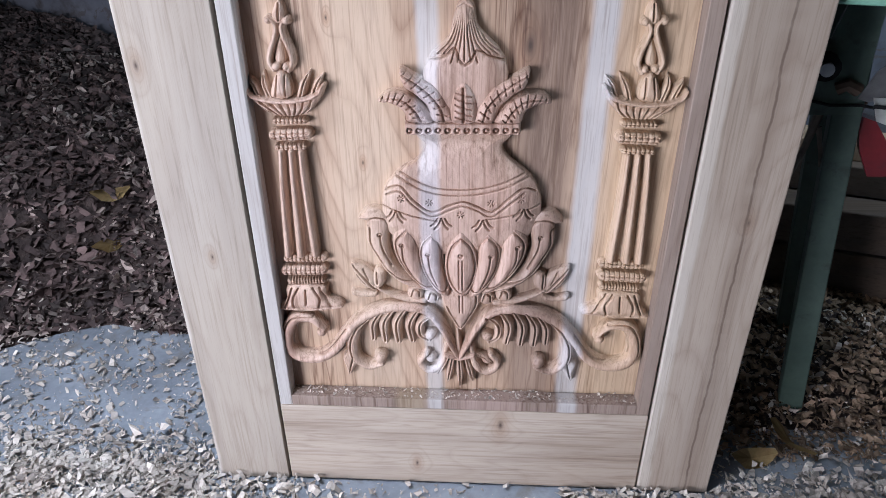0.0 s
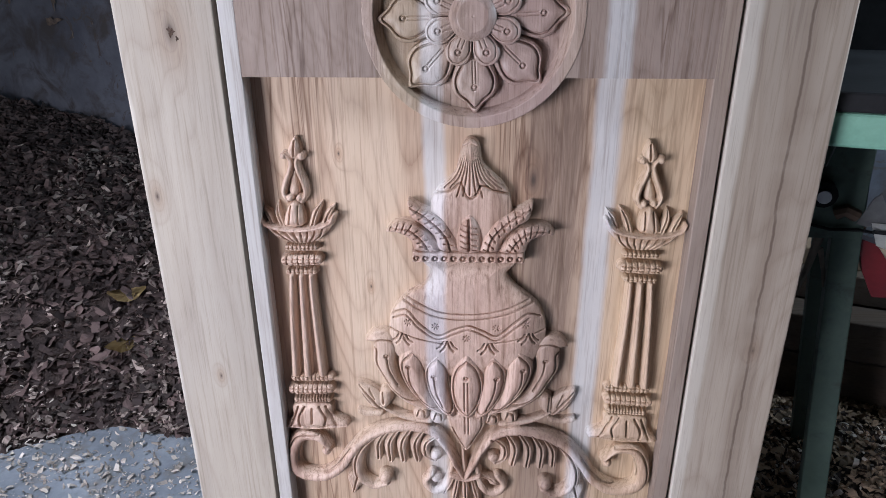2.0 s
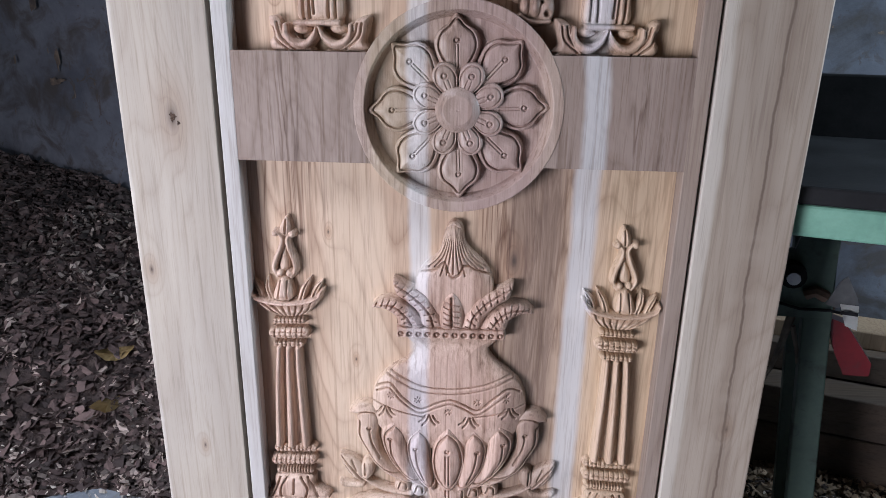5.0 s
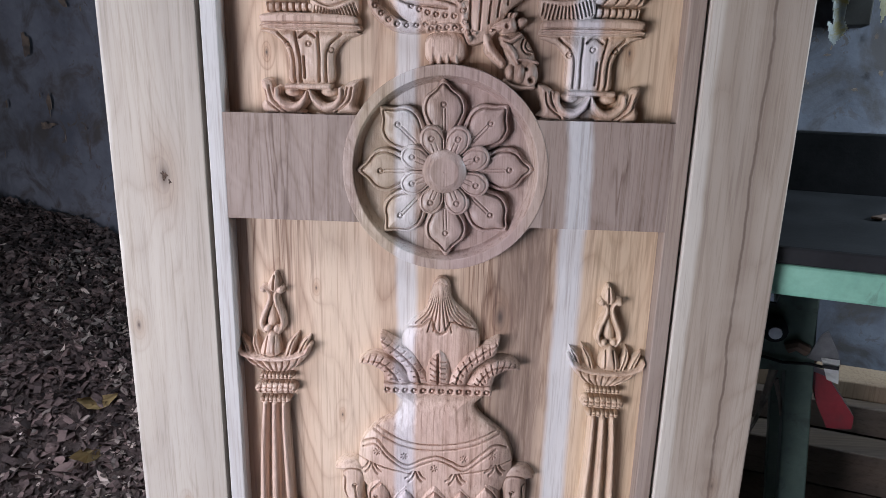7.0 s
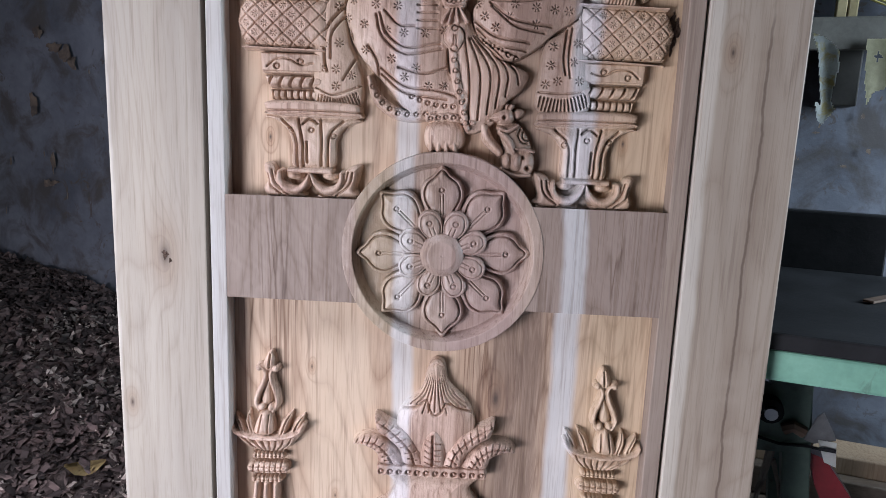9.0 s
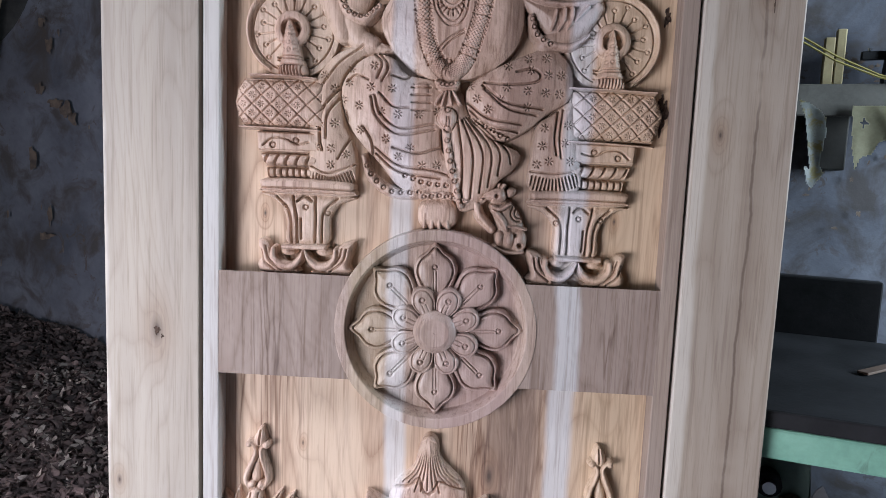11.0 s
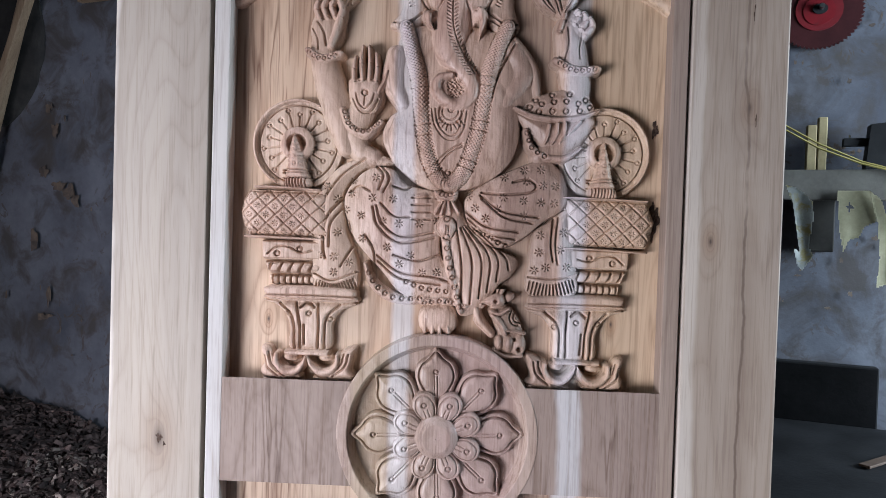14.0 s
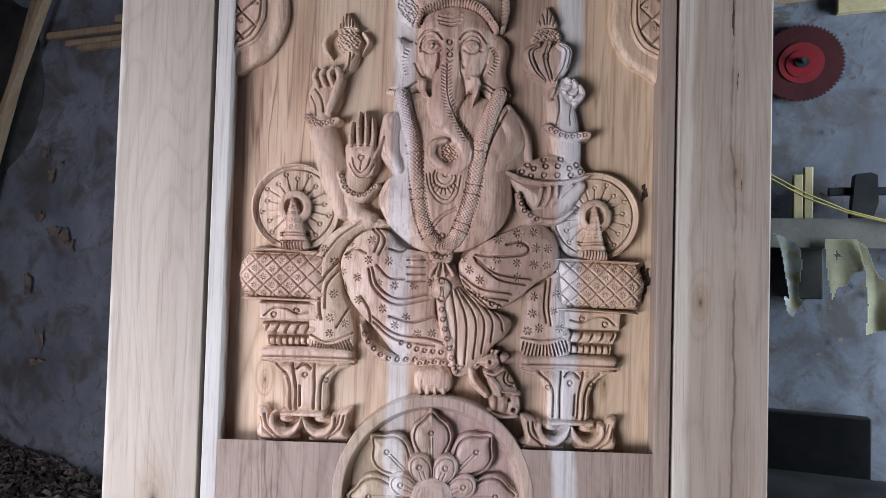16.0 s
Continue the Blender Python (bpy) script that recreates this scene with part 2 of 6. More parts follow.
TEAK_RAIL = wood("teak_rail", (0.33, 0.25, 0.21), (0.265, 0.195, 0.16), (0.19, 0.135, 0.11), along="z", sap=((0.05, 0.13, 0.0, (0.42, 0.30, 0.26), 0.5), (-0.10, 0.06, 0.0, (0.36, 0.28, 0.18), 0.5), (-0.052, 0.030, 0.006, PALE, 0.55), (0.197, 0.036, 0.0, PALE, 0.65)), shift=False, contrast=0.65, hairs=0.7)
TEAK_CROSS = wood("teak_bottom_rail", (0.52, 0.44, 0.365), (0.43, 0.355, 0.29), (0.34, 0.27, 0.215), along="x", lines=0.25, hairs=0.4, knots=((0.075, 0.17, 0.009), (-0.09, 0.06, 0.005)))
TIMBER = wood("rough_timber", (0.33, 0.24, 0.16), (0.25, 0.17, 0.11), (0.16, 0.10, 0.07), lines=0.4)
CONCRETE = mottled("dusty_concrete", (0.20, 0.225, 0.26), (0.36, 0.395, 0.44), 5, 0.75, grain=60, dirt=(0.20, 0.185, 0.17), dirt_at=(0.52, 0.72))
# dark colour for the unseen walls and ceiling, to cut bounce light
LOW_BOUNCE = mottled("low_bounce_plaster", (0.05, 0.047, 0.045), (0.09, 0.085, 0.08), 3, 0.9)
LIMEWASH = mottled("blue_limewash", (0.074, 0.078, 0.10), (0.165, 0.172, 0.207), 2.6, 0.85, grain=25, depth=0.004, strength=0.4, dirt=(0.062, 0.052, 0.05), dirt_at=(0.47, 0.63), peel=(0.075, 0.058, 0.05))
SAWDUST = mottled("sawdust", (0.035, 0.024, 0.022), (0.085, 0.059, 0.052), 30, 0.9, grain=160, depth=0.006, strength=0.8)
CHIPS = mottled("wood_chips", (0.62, 0.53, 0.46), (0.84, 0.77, 0.69), 9, 0.8, grain=200, island=0.62)
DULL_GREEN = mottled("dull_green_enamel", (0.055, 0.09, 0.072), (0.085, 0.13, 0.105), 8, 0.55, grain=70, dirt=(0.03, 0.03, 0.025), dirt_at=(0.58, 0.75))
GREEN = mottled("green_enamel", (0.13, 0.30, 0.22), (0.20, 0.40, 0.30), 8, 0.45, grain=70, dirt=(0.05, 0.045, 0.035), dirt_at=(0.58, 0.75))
IRON = mottled("black_iron", (0.010, 0.010, 0.011), (0.022, 0.022, 0.024), 9, 0.62, grain=90)
IRON.node_tree.nodes["Principled BSDF"].inputs["Specular IOR Level"].default_value = 0.15


# ---- mesh helpers ----
def part(name, bm, mat, parent=None, label="", smooth=False):
    me = bpy.data.meshes.new(name)
    bm.to_mesh(me)
    bm.free()
    me.materials.append(mat)
    if smooth:
        me.shade_smooth()
    ob = new(name, me)
    ob.parent = parent
    if label:
        ob["label"] = label
    return ob


def thing(name, label, category, at=(0, 0, 0), group="", kind=""):
    ob = new(name)
    ob.empty_display_size = 0.05
    ob.location = at
    return tagged(ob, label, category, group, kind)


def box(lo, hi, bevel=0.002, bm=None, m=None, segs=2):
    """A bevelled block from corner to corner."""
    b = bmesh.new()
    c = [(a + d) / 2 for a, d in zip(lo, hi)]
    s = [d - a for a, d in zip(lo, hi)]
    bmesh.ops.create_cube(b, size=1, matrix=Matrix.Translation(c) @ Matrix.Diagonal((*s, 1)))
    if bevel:
        bmesh.ops.bevel(b, geom=b.edges, offset=bevel, segments=segs, profile=0.5, affect="EDGES")
    if m is not None:
        b.transform(m)
    if bm is None:
        return b
    me = bpy.data.meshes.new("t")
    b.to_mesh(me)
    b.free()
    bm.from_mesh(me)
    bpy.data.meshes.remove(me)
    return bm


def mesh_object(name, verts, faces, mat, parent=None, label="", smooth=True):
    me = bpy.data.meshes.new(name)
    me.from_pydata(verts, [], faces)
    me.materials.append(mat)
    if smooth:
        me.shade_smooth()
    ob = new(name, me)
    ob.parent = parent
    if label:
        ob["label"] = label
    return ob


ROOM = Matrix.Translation((0, 1.36, 0)) @ Matrix.Rotation(WALL_A, 4, "Z") @ Matrix.Diagonal((1, -1, 1, 1))


def room_box(name, lo, hi, mat, bevel=0.0, parent=None):
    """A block in workshop coordinates (u, v, z)."""
    b = box(lo, hi, bevel)
    b.transform(ROOM)
    bmesh.ops.reverse_faces(b, faces=b.faces)
    return part(name, b, mat, parent)


# ---- the workshop shell ----
def rough_wall():
    nx, nz = 150, 80
    verts, faces = [], []
    for j in range(nz + 1):
        for i in range(nx + 1):
            u, z = -4.2 + 7.0 * i / nx, 3.2 * j / nz
            d = 0.012 * noise.noise((u * 2, z * 2, 3)) + 0.006 * noise.noise((u * 7, z * 7, 1))
            verts.append(room(u, d, z))
    for j in range(nz):
        for i in range(nx):
            a = j * (nx + 1) + i
            faces.append((a, a + 1, a + nx + 2, a + nx + 1))
    n = len(verts)
    verts += [room(-4.2, -0.25, 0), room(2.8, -0.25, 0), room(2.8, -0.25, 3.2), room(-4.2, -0.25, 3.2)]
    faces.append((n, n + 3, n + 2, n + 1))
    return mesh_object("wall_back", verts, faces, LIMEWASH)


tagged(rough_wall(), "pale blue limewashed wall with flaking brown patches", "wall", kind="structure")
# walls out of view, added to close the room and hold back fill
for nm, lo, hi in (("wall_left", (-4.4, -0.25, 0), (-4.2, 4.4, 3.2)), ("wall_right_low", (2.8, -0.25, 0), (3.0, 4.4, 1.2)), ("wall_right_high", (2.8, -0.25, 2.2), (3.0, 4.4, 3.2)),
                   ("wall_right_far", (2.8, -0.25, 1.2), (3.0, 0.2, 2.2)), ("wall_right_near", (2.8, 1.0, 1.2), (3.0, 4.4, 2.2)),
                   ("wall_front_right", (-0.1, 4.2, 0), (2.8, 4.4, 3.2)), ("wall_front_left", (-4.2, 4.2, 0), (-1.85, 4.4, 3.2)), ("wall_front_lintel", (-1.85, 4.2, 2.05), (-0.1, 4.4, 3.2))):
    tagged(room_box(nm, lo, hi, LOW_BOUNCE), "plain unseen workshop wall, dark to cut bounce light", "wall", kind="structure")
# unseen ceiling with a hole left for the added floor fill
roof = bmesh.new()
for lo, hi in (((-4.4, -0.25, 3.2), (-0.85, 4.4, 3.3)), ((0.0, -0.25, 3.2), (3.0, 4.4, 3.3)), ((-0.85, -0.25, 3.2), (0.0, 2.2, 3.3)), ((-0.85, 3.05, 3.2), (0.0, 4.4, 3.3))):
    box(lo, hi, 0, roof)
roof.transform(ROOM)
bmesh.ops.reverse_faces(roof, faces=roof.faces)
tagged(part("ceiling", roof, LOW_BOUNCE), "plain unseen dark ceiling with a hole for the floor fill", "ceiling", kind="structure")
g = bmesh.new()
bmesh.ops.create_grid(g, x_segments=2, y_segments=2, size=40)
tagged(part("floor", g, CONCRETE), "grey dusty concrete floor strewn with chips", "floor", kind="structure")

# ---- the door ----
door = thing("carved_door", "unfinished teak door with a deep carved relief, standing on the floor", "door")
FACE, GROUND, BACK = 0.0, 0.034, 0.050
part("stile", box((-0.505, FACE, 0.004), (-0.3605, BACK, 2.13), 0.0012), TEAK_LEFT, door, "pale planed teak stile with a dark knot")
part("stile", box((0.359, FACE, 0.004), (0.500, BACK, 2.13), 0.003), TEAK_RIGHT, door, "pale planed teak stile with a long crack")
part("bottom_rail", box((-0.355, FACE + 0.001, 0.006), (0.355, BACK, 0.206), 0.002), TEAK_CROSS, door, "teak bottom rail")
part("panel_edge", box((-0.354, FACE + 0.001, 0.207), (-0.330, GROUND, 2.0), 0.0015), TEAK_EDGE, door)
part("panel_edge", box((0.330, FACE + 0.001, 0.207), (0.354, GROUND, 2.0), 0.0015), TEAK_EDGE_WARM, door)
part("panel_edge", box((-0.330, FACE + 0.001, 0.207), (0.330, GROUND, 0.230), 0.0015), TEAK_RAIL, door)
part("top_rail", box((-0.355, FACE + 0.001, 2.0), (0.355, BACK, 2.128), 0.002), TEAK_CROSS, door)
part("panel_ground", box((-0.354, GROUND, 0.207), (0.354, BACK, 1.998), 0), TEAK_PANEL, door, "smooth honey teak ground of the panel with pale sapwood streaks")
BAND = (1044, 1203)

# ---- carving ----
def spline(pts, closed=False, n=7):
    """Points along a smooth curve through pts."""
    p = np.array(pts, float)
    if len(p) < 3:
        return p
    q = np.vstack([p[-1:], p, p[:2]]) if closed else np.vstack([2 * p[:1] - p[1:2], p, 2 * p[-1:] - p[-2:-1]])
    t = np.linspace(0, 1, n, endpoint=False)[:, None]
    out = []
    for a, b, c, d in zip(q, q[1:], q[2:], q[3:]):
        out.append(0.5 * (2 * b + (c - a) * t + (2 * a - 5 * b + 4 * c - d) * t ** 2 + (3 * b - a - 3 * c + d) * t ** 3))
    return np.vstack(out if closed else out + [p[-1:]])


def mirror(pts, sign, axis=0.0):
    return [(x, z) for x, z in pts] if sign < 0 else [(2 * axis - x, z) for x, z in pts]


class Relief:
    """A carved form: heights in millimetres over the panel's ground, cut with strokes, domes and grooves."""

    def __init__(self, x0, x1, z0, z1, res=1.6):
        res *= 0.6
        self.x, self.z = np.arange(x0, x1 + res, res), np.arange(z0, z1 + res, res)
        self.h = np.full((len(self.z), len(self.x)), -4.0)

    def win(self, p, grow):
        lo, hi = np.min(p, 0) - grow, np.max(p, 0) + grow
        i0, i1 = np.searchsorted(self.x, (lo[0], hi[0]))
        j0, j1 = np.searchsorted(self.z, (lo[1], hi[1]))
        s = (slice(j0, j1), slice(i0, i1))
        return (s, *np.meshgrid(self.x[i0:i1], self.z[j0:j1]))

    @staticmethod
    def along(X, Z, p):
        """Distance to a polyline and how far along it (0 to 1)."""
        best, where = np.full(X.shape, 1e9), np.zeros(X.shape)
        for k, (a, b) in enumerate(zip(p, p[1:])):
            d = b - a
            t = np.clip(((X - a[0]) * d[0] + (Z - a[1]) * d[1]) / max(d @ d, 1e-9), 0, 1)
            r = np.hypot(X - a[0] - t * d[0], Z - a[1] - t * d[1])
            m = r < best
            best[m], where[m] = r[m], (k + t[m]) / (len(p) - 1)
        return best, where

    def inside(self, X, Z, p):
        """Distance to a closed outline, positive within."""
        q = np.vstack([p, p[:1]])
        d, _ = self.along(X, Z, q)
        odd = np.zeros(X.shape, bool)
        for a, b in zip(q, q[1:]):
            if a[1] != b[1]:
                odd ^= ((a[1] > Z) != (b[1] > Z)) & (X < (b[0] - a[0]) * (Z - a[1]) / (b[1] - a[1]) + a[0])
        return np.where(odd, d, -d)

    def put(self, s, d, top, base, edge, width):
        u = np.clip(d / width, 0, 1)
        dome = 0.35 * np.sqrt(u * (2 - u)) + 0.65 * u * (2 - u)
        edge = max(0.6 * edge, 0.52 * top)
        h = np.minimum(base + edge + (top - edge) * dome, base + 7.0 * (d + 0.5))
        self.h[s] = np.maximum(self.h[s], h)
        return self

    def shape(self, pts, top, width, base=0.0, edge=4.0, smooth=True):
        p = spline(pts, True) if smooth else np.array(pts, float)
        s, X, Z = self.win(p, 6)
        return self.put(s, self.inside(X, Z, p), top, base, edge, width)

    def stroke(self, pts, radii, top, base=0.0, edge=2.0):
        p = spline(pts)
        s, X, Z = self.win(p, max(radii) + 5)
        d, t = self.along(X, Z, p)
        r = np.interp(t, np.linspace(0, 1, len(radii)), radii)
        return self.put(s, r - d, top, base, edge, np.maximum(r, 0.5))

    def ball(self, c, rx, rz, top, base=0.0, edge=2.0):
        c = c[0]
        s, X, Z = self.win(np.array([[c[0] - rx, c[1] - rz], [c[0] + rx, c[1] + rz]]), 5)
        d = (1 - np.hypot((X - c[0]) / rx, (Z - c[1]) / rz)) * min(rx, rz)
        return self.put(s, d, top, base, edge, min(rx, rz))

    def cut(self, s, amount):
        self.h[s] = np.where(self.h[s] > 0, np.maximum(self.h[s] - 2.0 * amount, 0.3), self.h[s])
        return self

    def groove(self, pts, width=1.5, depth=2.0, smooth=True):
        p = spline(pts) if smooth else np.array(pts, float)
        s, X, Z = self.win(p, width * 3)
        d, _ = self.along(X, Z, p)
        return self.cut(s, depth * np.exp(-(d / (0.84 * width)) ** 2))

    def beads(self, pts, count, r=3.2, depth=1.8, width=1.0):
        """Small incised rings spaced along a curve."""
        p = spline(pts)
        run = np.r_[0, np.cumsum(np.hypot(*np.diff(p, axis=0).T))]
        for d in np.linspace(0, run[-1], count):
            c = np.array([np.interp(d, run, p[:, 0]), np.interp(d, run, p[:, 1])])
            s, X, Z = self.win(c[None], r + 3 * width)
            self.cut(s, depth * np.exp(-((np.hypot(X - c[0], Z - c[1]) - r) / width) ** 2))
        return self

    def stars(self, pts, r=7.0, depth=2.4):
        for c in np.array(pts, float):
            s, X, Z = self.win(c[None], r + 2)
            q, a = np.hypot(X - c[0], Z - c[1]), np.arctan2(Z - c[1], X - c[0])
            self.cut(s, depth * np.clip(np.cos(a * 7 + c[0]), 0, 1) ** 2 * np.clip((r - q) / 2, 0, 1) * np.clip(q / 1.5, 0, 1))
        return self

    def ticks(self, pts, count, half, width=1.2, depth=2.2, lean=0.0):
        """Short cuts across a curve."""
        p = spline(pts)
        run = np.r_[0, np.cumsum(np.hypot(*np.diff(p, axis=0).T))]
        for d in np.linspace(0, run[-1], count):
            c = np.array([np.interp(d, run, p[:, 0]), np.interp(d, run, p[:, 1])])
            e = np.array([np.interp(d + 1, run, p[:, 0]), np.interp(d + 1, run, p[:, 1])]) - np.array([np.interp(d - 1, run, p[:, 0]), np.interp(d - 1, run, p[:, 1])])
            e /= max(np.hypot(*e), 1e-6)
            m = np.array([-e[1], e[0]]) * half + e * lean
            self.groove([c - m, c + m], width, depth, False)
        return self

    def weave(self, pts, pitch, depth):
        """Small woven bosses all along a cord."""
        p = spline(pts)
        s, X, Z = self.win(p, 18)
        d, t = self.along(X, Z, p)
        run = np.hypot(*np.diff(p, axis=0).T).sum()
        g = 0.5 + 0.5 * np.cos(2 * math.pi * t * run / pitch) * np.cos(2 * math.pi * d / (pitch * 1.2))
        return self.cut(s, np.where(d < 13, depth * g, 0))

    def hatch(self, pts, step, depth=1.8, width=1.2, inset=4.0):
        p = spline(pts, True) if len(pts) > 4 else np.array(pts, float)
        s, X, Z = self.win(p, 2)
        d = self.inside(X, Z, p)
        a, b = (X + Z * 1.05) / step, (X - Z * 1.05) / step
        g = sum(np.exp(-((np.abs(q - np.round(q)) * step / 1.4) / width) ** 2) for q in (a, b))
        return self.cut(s, depth * np.clip(g, 0, 1) * np.clip((d - inset) / 1.5, 0, 1))

    def texture(self, pts, scale, depth):
        p = spline(pts, True)
        s, X, Z = self.win(p, 2)
        d = self.inside(X, Z, p)
        return self.cut(s, depth * (0.5 + 0.5 * np.sin(X / scale * 2.1 + np.sin(Z / scale * 1.3)) * np.sin(Z / scale * 2.3 + np.sin(X / scale))) * np.clip(d / 2, 0, 1))

    def build(self, name, parent, mat, label="", ground=None, depth=None):
        ground = GROUND if ground is None else ground
        h = np.clip(self.h, -3, 40)
        h = np.where(h > 0, h * (DEPTH if depth is None else depth), h)
        h = h + np.where(h > 0.5, 0.32 * np.sin(self.x[None, :] / 4.3 + 2 * np.sin(self.z[:, None] / 9.7)) * np.sin(self.z[:, None] / 7.1 + self.x[None, :] / 17), 0)
        n, m = h.shape
        top = np.maximum(np.maximum(h[:-1, :-1], h[1:, :-1]), np.maximum(h[:-1, 1:], h[1:, 1:]))
        jj, ii = np.nonzero(top > -1.0)
        a = jj * m + ii
        quads = np.stack([a, a + 1, a + m + 1, a + m], 1)
        used, inv = np.unique(quads, return_inverse=True)
        quads = inv.reshape(-1, 4)
        co = np.stack([self.x[used % m] / 1000, ground - h.ravel()[used] / 1000, self.z[used // m] / 1000], 1).astype(np.float32)
        me = bpy.data.meshes.new(name)
        me.vertices.add(len(co))
        me.vertices.foreach_set("co", co.ravel())
        me.loops.add(quads.size)
        me.loops.foreach_set("vertex_index", quads.ravel().astype(np.int32))
        me.polygons.add(len(quads))
        me.polygons.foreach_set("loop_start", np.arange(0, quads.size, 4, dtype=np.int32))
        me.update(calc_edges=True)
        me.shade_smooth()
        me.materials.append(mat)
        ob = new(name, me)
        ob.parent = parent
        if label:
            ob["label"] = label
        return ob


def bar(pts):
    return [np.array(p, float) for p in pts]


DEPTH = 1.38


def middle_band():
    r = Relief(-330, 330, BAND[0], BAND[1], 1.5)
    X, Z = np.meshgrid(r.x, r.z)
    hole = np.hypot(X, Z - 1126)
    r.h = np.minimum(26.4, 30 * (hole - 141))
    return r.build("middle_band", door, TEAK_RAIL, "brown teak band across the panel", None, 1.25)


middle_band()


# the rosette on the middle band
def rosette():
    c = np.array([0.0, 1126.0])
    r = Relief(-160, 160, 966, 1286, 1.5)
    X, Z = np.meshgrid(r.x - c[0], r.z - c[1])
    q = np.hypot(X, Z)
    dish = 27.2 - 18 * np.clip((137 - q) / 9, 0, 1) - 3 * np.clip((126 - q) / 60, 0, 1)
    r.h = np.minimum(np.where(q < 154, dish, -4), 30 * (153.2 - q))
    base = r.build("rosette", door, TEAK_ROSE, "round carved rosette of lotus petals with a domed centre", None, 1.25)
    for k in range(8):
        a = radians(90 + 45 * k + 2)
        d, n = np.array([math.cos(a), math.sin(a)]), np.array([-math.sin(a), math.cos(a)])
        m = c + d * 92
        r = Relief(m[0] - 52, m[0] + 52, m[1] - 52, m[1] + 52, 1.4)
        out = [c + d * u + n * w for u, w in ((46, -15), (84, -32.5), (106, -29), (119, -13), (134, 0), (119, 13), (106, 29), (84, 32.5), (46, 15))]
        r.shape(out, 15 + (k % 2), 20, 9, 3)
        r.groove([c + d * u + n * w for u, w in ((58, -13), (84, -26), (103, -23), (115, -10), (125, 0), (115, 10), (103, 23), (84, 26), (58, 13))], 1.4, 2.8)
        r.groove([c + d * 60 + n * 2.2, c + d * 90 + n * 2.2], 0.8, 1.2, False).groove([c + d * 60 - n * 2.2, c + d * 90 - n * 2.2], 0.8, 1.2, False)
        r.beads([c + d * 96, c + d * 96.5], 1, 3.4, 1.5)
        r.build("outer_petal", base, TEAK_ROSE, "", None, 1.25)
    for k in range(8):
        a = radians(67.5 + 45 * k)
        d, n = np.array([math.cos(a), math.sin(a)]), np.array([-math.sin(a), math.cos(a)])
        m = c + d * 45
        r = Relief(m[0] - 32, m[0] + 32, m[1] - 32, m[1] + 32, 1.4)
        r.stroke([c + d * 26, c + d * 40, c + d * 51], (9.5, 16, 18.2), 9, 25, 6)
        r.groove([c + d * u + n * w for u, w in ((30, -9), (46, -14), (61, -9), (65, 0), (61, 9), (46, 14), (30, 9))], 1.0, 1.3)
        r.groove([c + d * 30 + n * 3, c + d * 44 + n * 3], 0.8, 1.0, False).groove([c + d * 30 - n * 3, c + d * 44 - n * 3], 0.8, 1.0, False)
        r.beads([c + d * 51, c + d * 51.4], 1, 3.6, 1.4)
        r.build("inner_petal", base, TEAK_ROSE, "", None, 1.25)
    r = Relief(c[0] - 38, c[0] + 38, c[1] - 38, c[1] + 38, 1.4)
    r.ball([c], 34, 34, 27, 17, 14)
    r.beads([c, c + 0.3], 1, 0.6, 2.5, 0.8)
    r.build("boss", base, TEAK_ROSE, "domed centre of the rosette", None, 1.25)
    return base


rosette()


